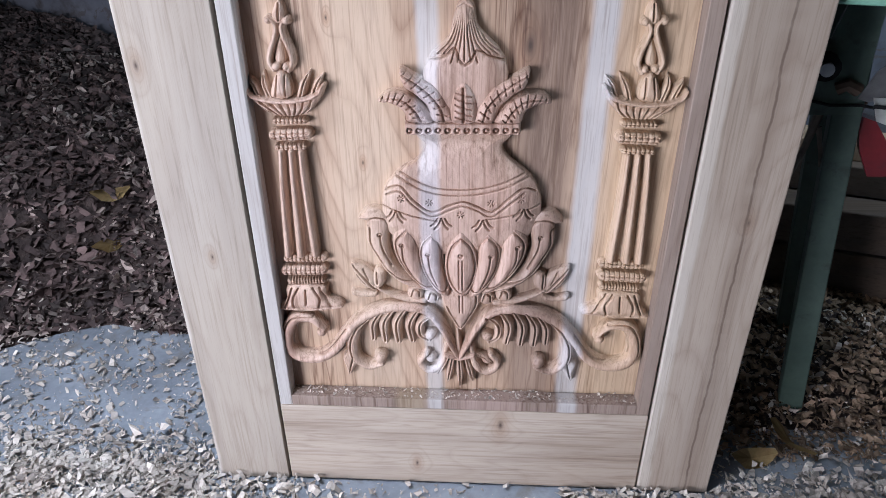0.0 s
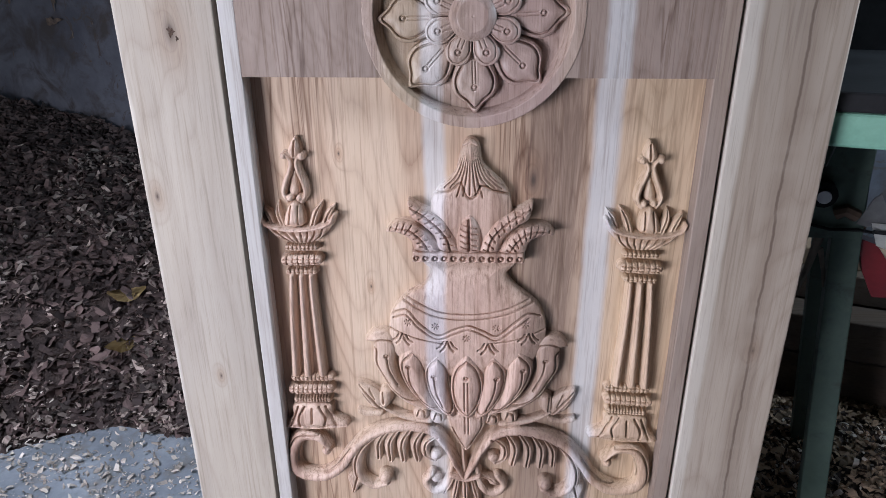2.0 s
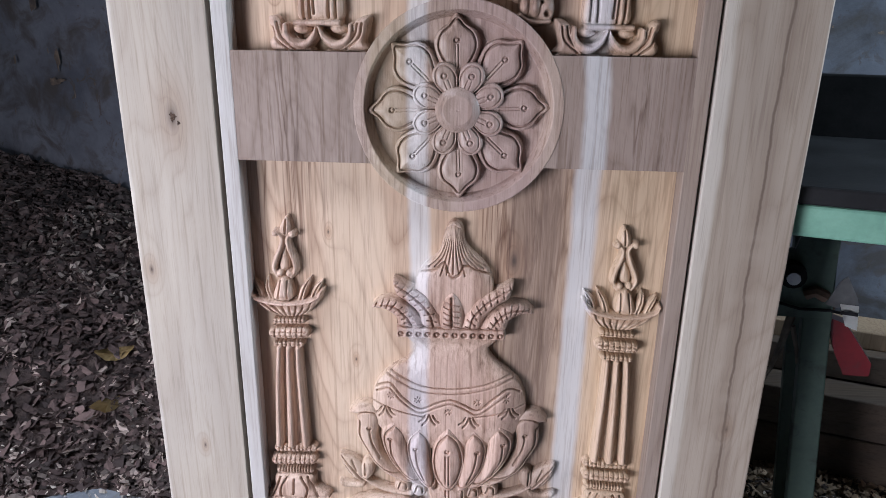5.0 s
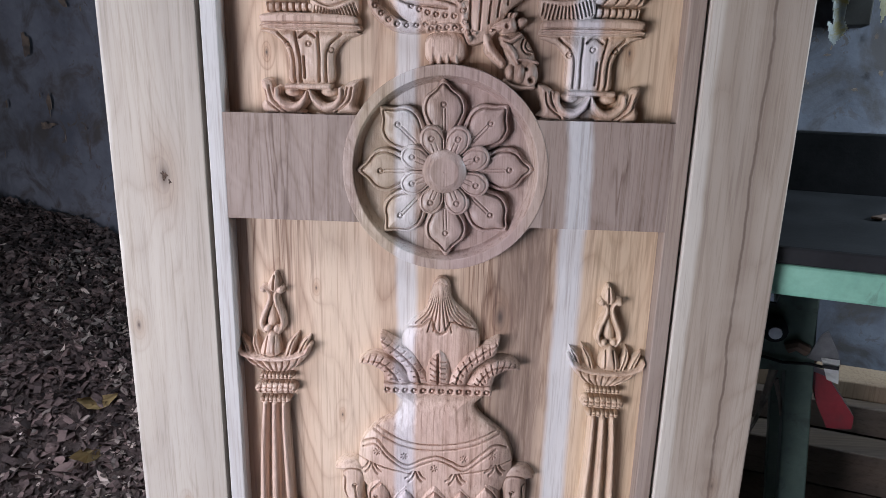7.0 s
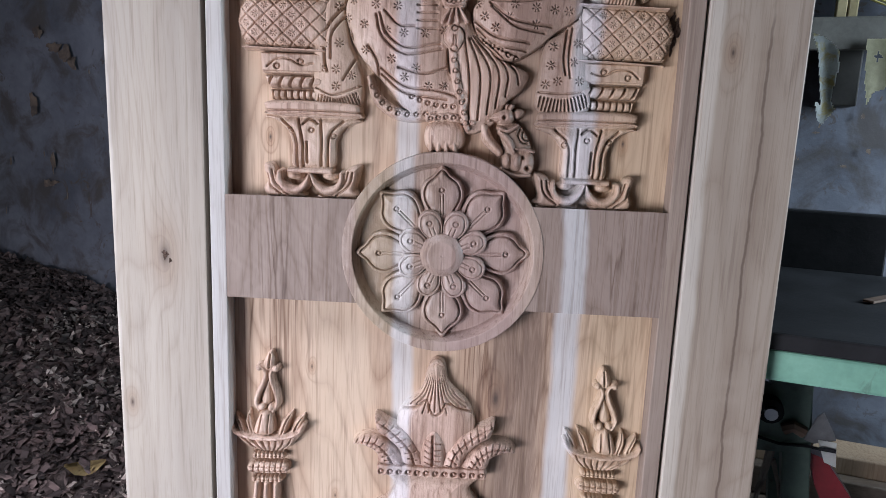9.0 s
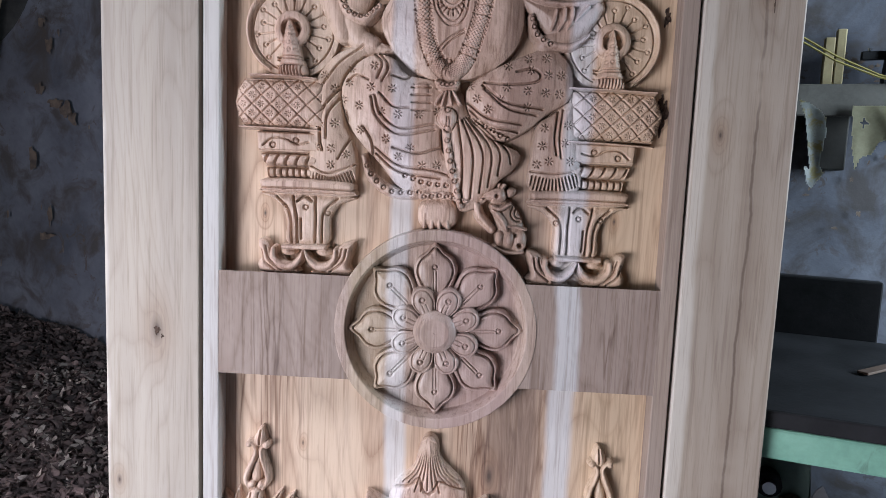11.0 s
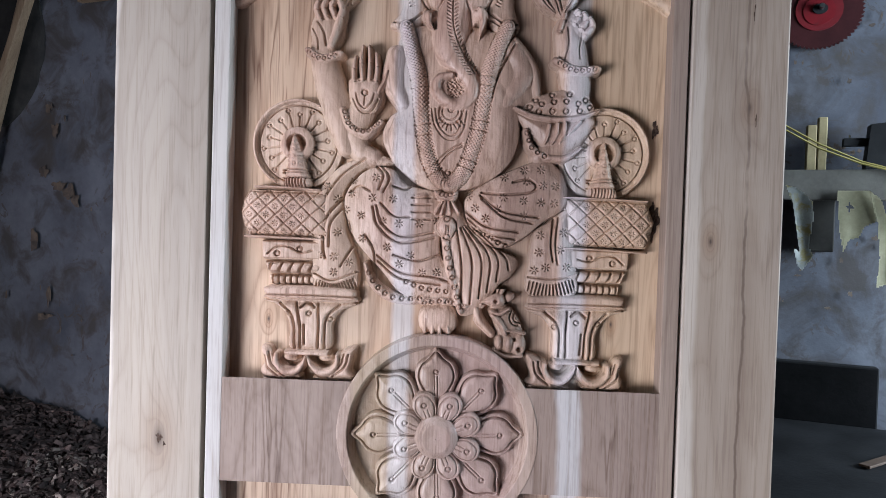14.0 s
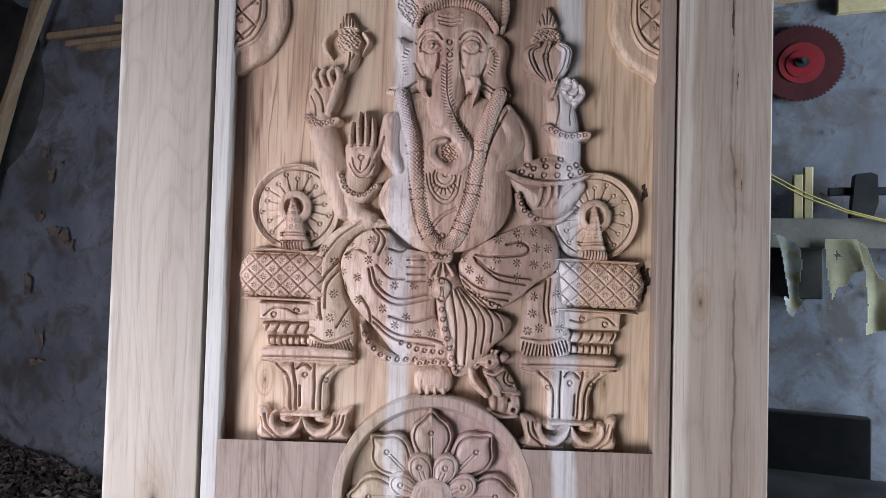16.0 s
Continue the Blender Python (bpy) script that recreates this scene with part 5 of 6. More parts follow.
    r.stroke([(-45, 1851), (-33, 1874), (9, 1889), (52, 1879), (79, 1848)], (6, 7, 7, 7, 6), 27).ticks([(-45, 1851), (-33, 1874), (9, 1889), (52, 1879), (79, 1848)], 34, 7, 1.1, 3.2)
    r.stroke([(89, 1850), (94, 1885), (87, 1930)], (5, 7, 6), 18).ticks([(89, 1854), (94, 1885), (87, 1930)], 14, 6, 1.2, 3)
    r.texture([(-76, 1882), (-48, 1854), (-40, 1879), (-63, 1910)], 2.6, 2.2)
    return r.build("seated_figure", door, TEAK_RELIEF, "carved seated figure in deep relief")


seated_figure()


def mouse():
    r = Relief(50, 170, 1205, 1350, 1.4)
    r.shape([(76, 1324), (97, 1328), (115, 1312), (126, 1290), (130, 1257), (121, 1248), (91, 1249), (81, 1254), (87, 1276), (79, 1302)], 14, 20, 0, 6)
    r.stroke([(53, 1318), (60, 1300), (78, 1281)], (8, 8.5, 7), 17).stroke([(80, 1311), (93, 1296), (100, 1282)], (6, 6, 5), 19)
    r.stroke([(77, 1316), (89, 1313), (102, 1320)], (5, 6, 5), 20).groove([(77, 1319), (89, 1316), (102, 1324)], 1.1, 1.8).groove([(79, 1312), (91, 1309), (104, 1318)], 1.1, 1.8)
    r.shape([(59, 1327), (62, 1334), (76, 1342), (91, 1345), (99, 1335), (95, 1324), (80, 1321), (68, 1325)], 22, 13, 0, 9)
    r.shape([(83, 1345), (86, 1356), (94, 1360), (99, 1354), (97, 1346), (91, 1340)], 17, 5, 0, 8).groove([(88, 1345), (91, 1354)], 2.0, 2.6)
    r.shape([(96, 1339), (101, 1345), (111, 1344), (112, 1338), (107, 1331), (100, 1330)], 18, 6, 0, 8)
    r.ball([(61, 1326)], 5, 4, 20).beads([(83, 1332), (83, 1332)], 1, 1.2, 3.4, 1.6).groove([(61, 1323), (70, 1323), (76, 1326)], 1.0, 1.8)
    r.groove([(108, 1316), (105, 1305), (111, 1296), (119, 1295)], 1.5, 2.4).groove([(113, 1314), (111, 1305), (115, 1300), (122, 1299)], 1.2, 2.0)
    r.stroke([(102, 1287), (114, 1287), (129, 1283)], (3, 3.4, 3), 20)
    r.ball([(90, 1268)], 8, 14, 19).ball([(104, 1268)], 10, 16, 20).ball([(120, 1266)], 12, 19, 18)
    r.beads([(121, 1259), (121, 1259)], 1, 1.5, 5, 2.4).beads([(114, 1274), (114, 1274)], 1, 1, 3, 1.4)
    r.stroke([(84, 1256), (100, 1248), (125, 1249)], (4, 5, 4), 16)
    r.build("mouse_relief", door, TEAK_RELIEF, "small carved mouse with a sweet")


mouse()


def corner(sign):
    f = lambda p: mirror(p, sign, 3.0)
    r = Relief(-331, -225, 1770, 2000, 1.6) if sign < 0 else Relief(231, 337, 1770, 2000, 1.6)
    r.shape(f([(-348, 2000), (-258, 2001), (-255, 1924), (-250, 1870), (-256, 1839), (-273, 1807), (-299, 1787), (-340, 1786)]), 12, 12, 0, 6)
    r.shape(f([(-348, 2000), (-289, 2001), (-285, 1924), (-281, 1870), (-283, 1845), (-296, 1821), (-322, 1806), (-340, 1804)]), 18, 8, 0, 10)
    for k in (0, 5):
        r.groove(f([(x - k * 1.3, z + k) for x, z in [(-290, 1978), (-286, 1924), (-284, 1870), (-288, 1847), (-301, 1825), (-323, 1812)]]), 1.3, 2.6)
    r.hatch(f([(-348, 1995), (-298, 1996), (-293, 1861), (-303, 1833), (-323, 1819), (-341, 1817)]), 40, 2.6, 1.4, 1)
    r.stars(f([(-321, 1853), (-303, 1883), (-322, 1914)]), 6)
    r.build("corner_piece", door, TEAK_RELIEF, "carved rounded corner piece with a diamond quilt")


corner(-1)
corner(1)


def bark_pocket(x, z, w, h, seed, name="bark_pocket", ground=None, depth=None, label="dark bark pocket in the plank"):
    """A dark ragged void where bark grew into the plank."""
    r = Relief(x - w * 1.5, x + w * 1.5, z - h * 1.5, z + h * 1.5, 1.5)
    X, Z = np.meshgrid(r.x - x, r.z - z)
    a = np.arctan2(Z / h, X / w)
    edge = 0.75 + 0.2 * np.sin(3 * a + seed) + 0.13 * np.sin(7 * a + 2 * seed)
    r.h = np.where(np.hypot(X / w, Z / h) < edge, 1.2 + 1.0 * np.sin(X * 0.9 + seed) * np.sin(Z * 0.6), -4.0)
    return r.build(name, door, BARK, label, ground, depth)


BARK = mottled("dark_bark", (0.035, 0.02, 0.014), (0.10, 0.06, 0.04), 60, 0.95, grain=300, depth=0.004, strength=0.9)
for x, z, w, h, k in ((321, 1462, 9, 34, 1.0), (318, 1600, 6, 16, 2.0), (-171, 1727, 8, 9, 3.0)):
    bark_pocket(x, z, w, h, k)
for (x, z), w, h, k in (([(439, 1874)][0], 2.6, 52, 4.0), ([(447, 1768)][0], 1.6, 22, 5.0), ([(455, 1611)][0], 1.4, 16, 6.0)):
    bark_pocket(x, z, w, h, k, "crack", FACE, 0.25, "dark crack in the stile")
bark_pocket(-425, 1106, 6.5, 8.5, 7.0, "knot_hole", FACE, 0.25, "dark knot hole in the stile")
bark_pocket(-417, 1097, 3.5, 4.5, 8.0, "knot_hole", FACE, 0.25, "dark knot hole in the stile")

# ---- saw bench ----
RUST = mottled("rusty_steel", (0.10, 0.06, 0.04), (0.18, 0.12, 0.09), 12, 0.7, metal=0.3)
RED = mottled("red_paint", (0.14, 0.007, 0.012), (0.22, 0.012, 0.018), 9, 0.4, dirt=(0.06, 0.02, 0.02), dirt_at=(0.6, 0.75))
BLADE = mottled("painted_blade", (0.045, 0.012, 0.014), (0.085, 0.022, 0.024), 7, 0.42, metal=0.35)
PAPER = mottled("yellow_paper", (0.34, 0.31, 0.20), (0.50, 0.46, 0.31), 7, 0.8)
PLASTIC = mottled("clouded_plastic", (0.24, 0.25, 0.24), (0.40, 0.41, 0.39), 14, 0.5, dirt=(0.26, 0.21, 0.08), dirt_at=(0.5, 0.62))
WHITE = mottled("white_card", (0.60, 0.60, 0.58), (0.72, 0.72, 0.70), 8, 0.8)
ORANGE = mottled("orange_wood", (0.36, 0.17, 0.08), (0.46, 0.24, 0.12), 12, 0.7)
CORD = mottled("yellow_cord", (0.26, 0.215, 0.06), (0.36, 0.305, 0.10), 20, 0.6)
STEEL = mottled("bare_steel", (0.35, 0.35, 0.36), (0.5, 0.5, 0.5), 20, 0.35, metal=1.0)
YELLOW_WOOD = mottled("yellow_timber", (0.30, 0.235, 0.12), (0.42, 0.34, 0.19), 14, 0.75)


def room_part(name, bm, mat, parent, label=""):
    bm.transform(ROOM)
    bmesh.ops.reverse_faces(bm, faces=bm.faces)
    return part(name, bm, mat, parent, label)


def tube(points, radius, sides=7, taper=1.0):
    """A round bar through points."""
    b = bmesh.new()
    rings = []
    for k, p in enumerate(points):
        p = Vector(p)
        a, c = Vector(points[max(k - 1, 0)]), Vector(points[min(k + 1, len(points) - 1)])
        q = (c - a).to_track_quat("Z", "Y")
        r = radius * (1 + (taper - 1) * k / max(len(points) - 1, 1))
        rings.append([b.verts.new(p + q @ Vector((r * math.cos(t), r * math.sin(t), 0))) for t in np.linspace(0, 2 * math.pi, sides, endpoint=False)])
    for r0, r1 in zip(rings, rings[1:]):
        for i in range(sides):
            b.faces.new((r0[i], r0[(i + 1) % sides], r1[(i + 1) % sides], r1[i]))
    b.faces.new(rings[0][::-1])
    b.faces.new(rings[-1])
    return b


def beam(a, c, w, d, bevel=0.003):
    """A squared length of timber from a to c."""
    a, c = Vector(a), Vector(c)
    m = Matrix.Translation((a + c) / 2) @ (c - a).to_track_quat("Z", "Y").to_matrix().to_4x4()
    l = (c - a).length / 2
    return box((-w / 2, -d / 2, -l), (w / 2, d / 2, l), bevel, m=m)


def prism(outline, v0, v1):
    """A flat plate cut to an outline in (u, z), from depth v0 to v1."""
    b = bmesh.new()
    f = [b.verts.new((u, v0, z)) for u, z in outline]
    k = [b.verts.new((u, v1, z)) for u, z in outline]
    n = len(f)
    b.faces.new(f)
    b.faces.new(k[::-1])
    for i in range(n):
        b.faces.new((f[i], k[i], k[(i + 1) % n], f[(i + 1) % n]))
    bmesh.ops.recalc_face_normals(b, faces=b.faces)
    return b


bench = thing("saw_bench", "green enamelled steel saw bench with a black iron top", "workbench", room(1.6, 0.8, 0))


def bench_part(name, bm, mat, label=""):
    bm.transform(ROOM)
    bmesh.ops.reverse_faces(bm, faces=bm.faces)
    bm.transform(Matrix.Translation(-bench.location))
    return part(name, bm, mat, bench, label)


bench_part("top", box((0.55, 0.49, 0.996), (2.5, 1.11, 1.024), 0.004), IRON, "black iron table top")
bench_part("fence", box((0.55, 0.455, 0.996), (1.185, 0.487, 1.159), 0.004), IRON, "black upright fence")
bench_part("rail", box((0.60, 0.60, 1.026), (1.10, 0.62, 1.031), 0.001, m=Matrix.Translation((0.6, 0.0, 0)) @ Matrix.Translation((0.5, 0.8, 0)) @ Matrix.Rotation(radians(-52), 4, "Z") @ Matrix.Translation((-0.62, -0.61, 0))), RUST)
bench_part("apron", box((0.56, 1.075, 0.945), (2.48, 1.105, 0.995), 0.005), GREEN, "worn mint green apron")
bench_part("apron", box((0.56, 0.52, 0.945), (2.48, 0.55, 0.995), 0.005), GREEN)
bench_part("side_rail", box((0.99, 0.55, 0.945), (1.03, 1.075, 0.995), 0.003), GREEN)
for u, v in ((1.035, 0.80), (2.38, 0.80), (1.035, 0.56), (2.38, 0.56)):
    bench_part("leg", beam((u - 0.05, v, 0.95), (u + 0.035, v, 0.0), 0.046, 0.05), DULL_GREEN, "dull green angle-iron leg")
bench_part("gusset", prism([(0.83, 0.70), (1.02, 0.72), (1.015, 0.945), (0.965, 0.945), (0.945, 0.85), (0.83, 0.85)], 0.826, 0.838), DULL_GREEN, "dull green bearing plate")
bench_part("bearing", tube([(0.945, 0.838, 0.806), (0.945, 0.870, 0.806)], 0.024, 14), IRON)
bench_part("shaft", tube([(0.945, 0.868, 0.806), (0.945, 0.886, 0.806)], 0.012, 12), STEEL, "bare steel shaft end")
bench_part("bracket", tube([(0.975, 0.842, 0.765), (0.99, 0.846, 0.775), (1.01, 0.842, 0.765)], 0.012, 8), RUST)
bench_part("cable", tube([(0.93, 0.845, 0.742), (0.97, 0.848, 0.736), (1.02, 0.845, 0.74), (1.05, 0.84, 0.735)], 0.003, 6), IRON)

tag = thing("paper_tag", "white paper tag hanging on the bench", "tag")
b = bmesh.new()
vs = [b.verts.new(p) for p in ((1.035, 0.842, 0.755), (1.066, 0.846, 0.757), (1.07, 0.850, 0.709), (1.05, 0.846, 0.714))]
b.faces.new(vs)
bmesh.ops.solidify(b, geom=b.faces[:], thickness=0.001)
room_part("card", b, WHITE, tag)
room_part("mark", box((1.038, 0.851, 0.738), (1.066, 0.852, 0.745), 0), IRON, tag)
room_part("wrapper", prism([(1.012, 0.75), (1.03, 0.80), (1.04, 0.81), (1.062, 0.77), (1.066, 0.758), (1.03, 0.745)], 0.838, 0.840), mottled("dusty_wrapper", (0.10, 0.10, 0.105), (0.17, 0.17, 0.175), 30, 0.6), tag, "grey plastic wrapper")

red = thing("red_tool", "dusty red enamelled machine guard under the bench", "tool guard")
room_part("plate", prism([(1.028, 0.71), (1.062, 0.70), (1.118, 0.625), (1.118, 0.598), (1.075, 0.592), (1.05, 0.64)], 0.765, 0.80), RED, red)
room_part("hanger", tube([(1.03, 0.785, 0.70), (1.035, 0.80, 0.735)], 0.004), RUST, red)
bl = thing("broom_handle", "short orange wooden stick hanging by the leg", "stick")
room_part("handle", beam((1.012, 0.775, 0.70), (1.045, 0.775, 0.515), 0.022, 0.012), ORANGE, bl)
RAG = mottled("dirty_cotton", (0.14, 0.12, 0.10), (0.24, 0.21, 0.18), 20, 0.95)
rag = thing("torn_rag", "pale torn rag dangling under the bench", "rag")
room_part("strip", tube([(0.965, 0.80, 0.71), (0.955, 0.805, 0.64), (0.945, 0.80, 0.58), (0.93, 0.80, 0.53)], 0.009, 6, 0.25), RAG, rag)
room_part("strip", tube([(0.97, 0.80, 0.68), (0.985, 0.80, 0.63), (0.99, 0.80, 0.60)], 0.006, 6, 0.4), RAG, rag)

# darker copy of the timber, with the under-bench shade in its colour
SHADED_TIMBER = wood("shaded_timber", (0.12, 0.085, 0.06), (0.085, 0.06, 0.045), (0.05, 0.035, 0.03), along="x", lines=0.4)
# timber stacked under the bench
for k, (z, v0, u0, w, tone) in enumerate(((0.40, 0.20, 0.80, 0.08, SHADED_TIMBER), (0.465, 0.16, 0.9, 0.05, TIMBER), (0.30, 0.30, 0.85, 0.11, SHADED_TIMBER), (0.15, 0.26, 0.9, 0.14, SHADED_TIMBER))):
    t = thing("timber_plank", "rough brown plank stacked under the bench", "plank", group="planks under the bench")
    room_part("plank", box((u0, v0, z - w / 2), (2.4, v0 + 0.12, z + w / 2), 0.004), tone, t)
for u in (1.0, 1.7, 2.3):
    t = thing("timber_block", "rough timber block carrying the planks", "block", group="blocks under the bench")
    room_part("block", box((u, 0.12, 0.0), (u + 0.1, 0.44, 0.095), 0.004), TIMBER, t)

# ---- things on the right wall ----
shelf = thing("wall_shelf", "dusty grey plank shelf on the wall", "shelf")
b = bmesh.new()
box((0.6, 0.0, 1.615), (2.2, 0.103, 1.645), 0.004, b)
GREY_BOARD = mottled("grey_board", (0.075, 0.068, 0.06), (0.13, 0.12, 0.105), 9, 0.85)
room_part("board", b, GREY_BOARD, shelf)
room_part("front_board", box((0.6, 0.104, 1.56), (2.2, 0.122, 1.645), 0.003), GREY_BOARD, shelf, "dusty grey front board")
for u in (0.75, 1.125, 1.9):
    room_part("bracket", box((u - 0.035, 0.0, 1.415), (u + 0.03, 0.095, 1.614), 0.004), mottled("dark_bracket", (0.02, 0.018, 0.016), (0.045, 0.04, 0.035), 9, 0.8), shelf, "dark timber bracket")
for u, w, z in ((1.092, 0.026, 1.778), (1.119, 0.024, 1.80)):
    t = thing("timber_offcut", "pale yellow timber offcut standing on the shelf", "offcut", group="offcuts on the shelf")
    room_part("offcut", box((u - w / 2, 0.045, 1.646), (u + w / 2, 0.072, z), 0.003), YELLOW_WOOD, t)
cl = thing("marking_gauge", "dark wooden marking gauge on the shelf", "marking gauge")
room_part("head", prism([(1.222, 1.646), (1.275, 1.646), (1.288, 1.69), (1.286, 1.768), (1.270, 1.776), (1.232, 1.772), (1.226, 1.70)], 0.055, 0.10), IRON, cl)
room_part("stem", box((1.168, 0.066, 1.714), (1.40, 0.088, 1.736), 0.002), IRON, cl)
room_part("screw", tube([(1.186, 0.077, 1.735), (1.186, 0.077, 1.745)], 0.003, 6), STEEL, cl)
cord = thing("yellow_cord", "thin yellow cord slung along the shelf", "cord")
for dz in (0.0, -0.012):
    room_part("strand", tube([(0.85, 0.13, 1.83 + dz), (1.011, 0.135, 1.77 + dz), (1.10, 0.135, 1.715 + dz), (1.202, 0.135, 1.666 + dz * 0.5), (1.30, 0.132, 1.637 + dz * 0.3), (1.6, 0.13, 1.62)], 0.0028, 6), CORD, cord)


def hung_sheet(name, label, category, outline, v, mat, seed, hole=(), crumple=0.010):
    """A limp sheet cut to an outline in (u, z), hanging from the shelf, with a hole cut in it."""
    def within(u, z, ring):
        odd = False
        for (u0, z0), (u1, z1) in zip(ring, ring[1:] + ring[:1]):
            if (z0 > z) != (z1 > z) and u < (u1 - u0) * (z - z0) / (z1 - z0) + u0:
                odd = not odd
        return odd

    cell = 0.0035
    us, zs = [p[0] for p in outline], [p[1] for p in outline]
    b = bmesh.new()
    grid = {}

    def corner(i, j):
        if (i, j) not in grid:
            u, z = min(us) + i * cell, min(zs) + j * cell
            fold = noise.noise((u * 22, z * 9, seed)) + 0.5 * math.sin(u * 75 + z * 12 + seed)
            grid[i, j] = b.verts.new((u, v + crumple * (0.4 + 3 * (max(zs) - z)) * fold, z))
        return grid[i, j]

    for i in range(int((max(us) - min(us)) / cell) + 1):
        for j in range(int((max(zs) - min(zs)) / cell) + 1):
            u, z = min(us) + (i + 0.5) * cell, min(zs) + (j + 0.5) * cell
            if within(u, z, outline) and not (hole and within(u, z, hole)):
                b.faces.new((corner(i, j), corner(i + 1, j), corner(i + 1, j + 1), corner(i, j + 1)))
    bmesh.ops.solidify(b, geom=b.faces[:], thickness=0.0012)
    ob = room_part(name, b, mat, None)
    ob.data.shade_smooth()
    return tagged(ob, label, category)


hung_sheet("plastic_bag", "cloudy torn plastic bag hanging from the shelf", "bag",
           [(1.020, 1.600), (1.052, 1.590), (1.072, 1.574), (1.090, 1.552), (1.093, 1.510), (1.085, 1.430), (1.097, 1.402), (1.072, 1.362), (1.058, 1.376), (1.046, 1.425), (1.063, 1.413), (1.050, 1.490), (1.040, 1.550)], 0.145, PLASTIC, 1)
hung_sheet("paper_pattern", "yellowed paper cutting pattern with a cut-out star", "paper pattern",
           [(1.150, 1.585), (1.226, 1.587), (1.248, 1.558), (1.246, 1.502), (1.219, 1.488), (1.205, 1.458), (1.181, 1.449), (1.170, 1.414), (1.157, 1.480)], 0.138, PAPER, 4,
           [(1.169, 1.541), (1.176, 1.544), (1.180, 1.553), (1.184, 1.544), (1.192, 1.539), (1.183, 1.535), (1.180, 1.527), (1.176, 1.536)], 0.006)
hung_sheet("paper_pattern", "yellowed limp paper hanging from the shelf", "paper pattern",
           [(1.223, 1.586), (1.251, 1.561), (1.269, 1.507), (1.282, 1.481), (1.310, 1.469), (1.345, 1.470), (1.345, 1.345), (1.305, 1.342), (1.247, 1.325), (1.253, 1.405), (1.246, 1.498)], 0.150, PAPER, 6)

# circular saw blade on its nail
blade = thing("circular_saw_disc", "red and black circular saw blade hung on the wall", "saw blade", room(1.104, 0.02, 2.122))


def blade_part(name, bm, mat, label=""):
    bm.transform(ROOM)
    bmesh.ops.reverse_faces(bm, faces=bm.faces)
    bm.transform(Matrix.Translation(-blade.location))
    return part(name, bm, mat, blade, label)


teeth = []
for k in range(60):
    a = 2 * math.pi * k / 60
    teeth += [(1.104 + r * math.cos(a + d), 2.122 + r * math.sin(a + d)) for r, d in ((0.110, 0.0), (0.1175, 0.062), (0.1165, 0.082))]
blade_part("disc", prism(teeth, 0.016, 0.021), BLADE)
blade_part("collar", prism([(1.104 + 0.062 * math.cos(a), 2.122 + 0.062 * math.sin(a)) for a in np.linspace(0, 2 * math.pi, 40, endpoint=False)], 0.021, 0.024), mottled("dark_red_paint", (0.12, 0.008, 0.012), (0.20, 0.014, 0.02), 8, 0.45), "dark red painted ring")
blade_part("centre", prism([(1.104 + 0.042 * math.cos(a), 2.118 + 0.042 * math.sin(a)) for a in np.linspace(0, 2 * math.pi, 32, endpoint=False)], 0.024, 0.026), RED, "bright red centre")
blade_part("nail", tube([(1.108, 0.0, 2.122), (1.108, 0.05, 2.125)], 0.007, 8), STEEL)
blade_part("washer", prism([(1.106 + 0.02 * math.cos(a), 2.122 + 0.015 * math.sin(a)) for a in np.linspace(0, 2 * math.pi, 18, endpoint=False)], 0.026, 0.030), IRON)
up = thing("wall_board", "pale board fixed high on the wall", "board")
room_part("board", box((1.196, 0.0, 2.263), (2.0, 0.03, 2.34), 0.003), YELLOW_WOOD, up)
ut = thing("wall_batten", "thin dark batten on the wall", "batten")
room_part("batten", box((0.7, 0.0, 2.315), (1.15, 0.022, 2.335), 0.002), TIMBER, ut)

# ---- timber on the left wall ----
for u0, u1, z, h in ((-1.945, -1.0, 2.475, 0.028), (-1.83, -0.9, 2.430, 0.024), (-1.76, -0.9, 2.405, 0.024), (-1.55, -0.9, 2.515, 0.03)):
    t = thing("wall_stick", "thin brown stick resting on wall pegs", "stick", group="sticks on the wall")
    room_part("stick", box((u0, 0.03, z - h / 2), (u1, 0.06, z + h / 2), 0.003), TIMBER, t)
pegs = thing("wall_pegs", "wooden pegs carrying sticks", "peg rack")
for u in (-1.42, -1.05):
    room_part("peg", box((u, -0.02, 2.372), (u + 0.03, 0.09, 2.392), 0.002), TIMBER, pegs)
    room_part("peg", box((u + 0.06, -0.02, 2.372), (u + 0.09, 0.03, 2.54), 0.002), TIMBER, pegs)
for a, c, w in (((-2.30, 0.10, 1.55), (-2.02, 0.05, 2.64), 0.05), ((-2.36, 0.16, 1.40), (-1.90, 0.08, 2.72), 0.045)):
    t = thing("leaning_timber", "pale timber length leaning against the wall", "timber", group="leaning timbers")
    a = Vector(a) + (Vector(a) - Vector(c)) * 0.65
    room_part("length", beam(a, c, w, 0.03), TIMBER, t)
# near-black lump modelled in place of the shadow in this corner
sack = thing("corner_shadow", "dark rounded lump standing in for the corner's shadow behind timbers", "sack")
hs = bmesh.new()
bmesh.ops.create_icosphere(hs, subdivisions=4, radius=1.0)
for v in hs.verts:
    v.co = Vector((-2.33 + 0.31 * v.co.x, 0.0 + 0.05 * abs(v.co.y), 2.28 + 0.42 * v.co.z)) + Vector((0.03, 0.0, 0.03)) * noise.noise(v.co * 3)
room_part("cloth", hs, mottled("shadow_black", (0.015, 0.014, 0.014), (0.035, 0.032, 0.03), 12, 0.95), sack)


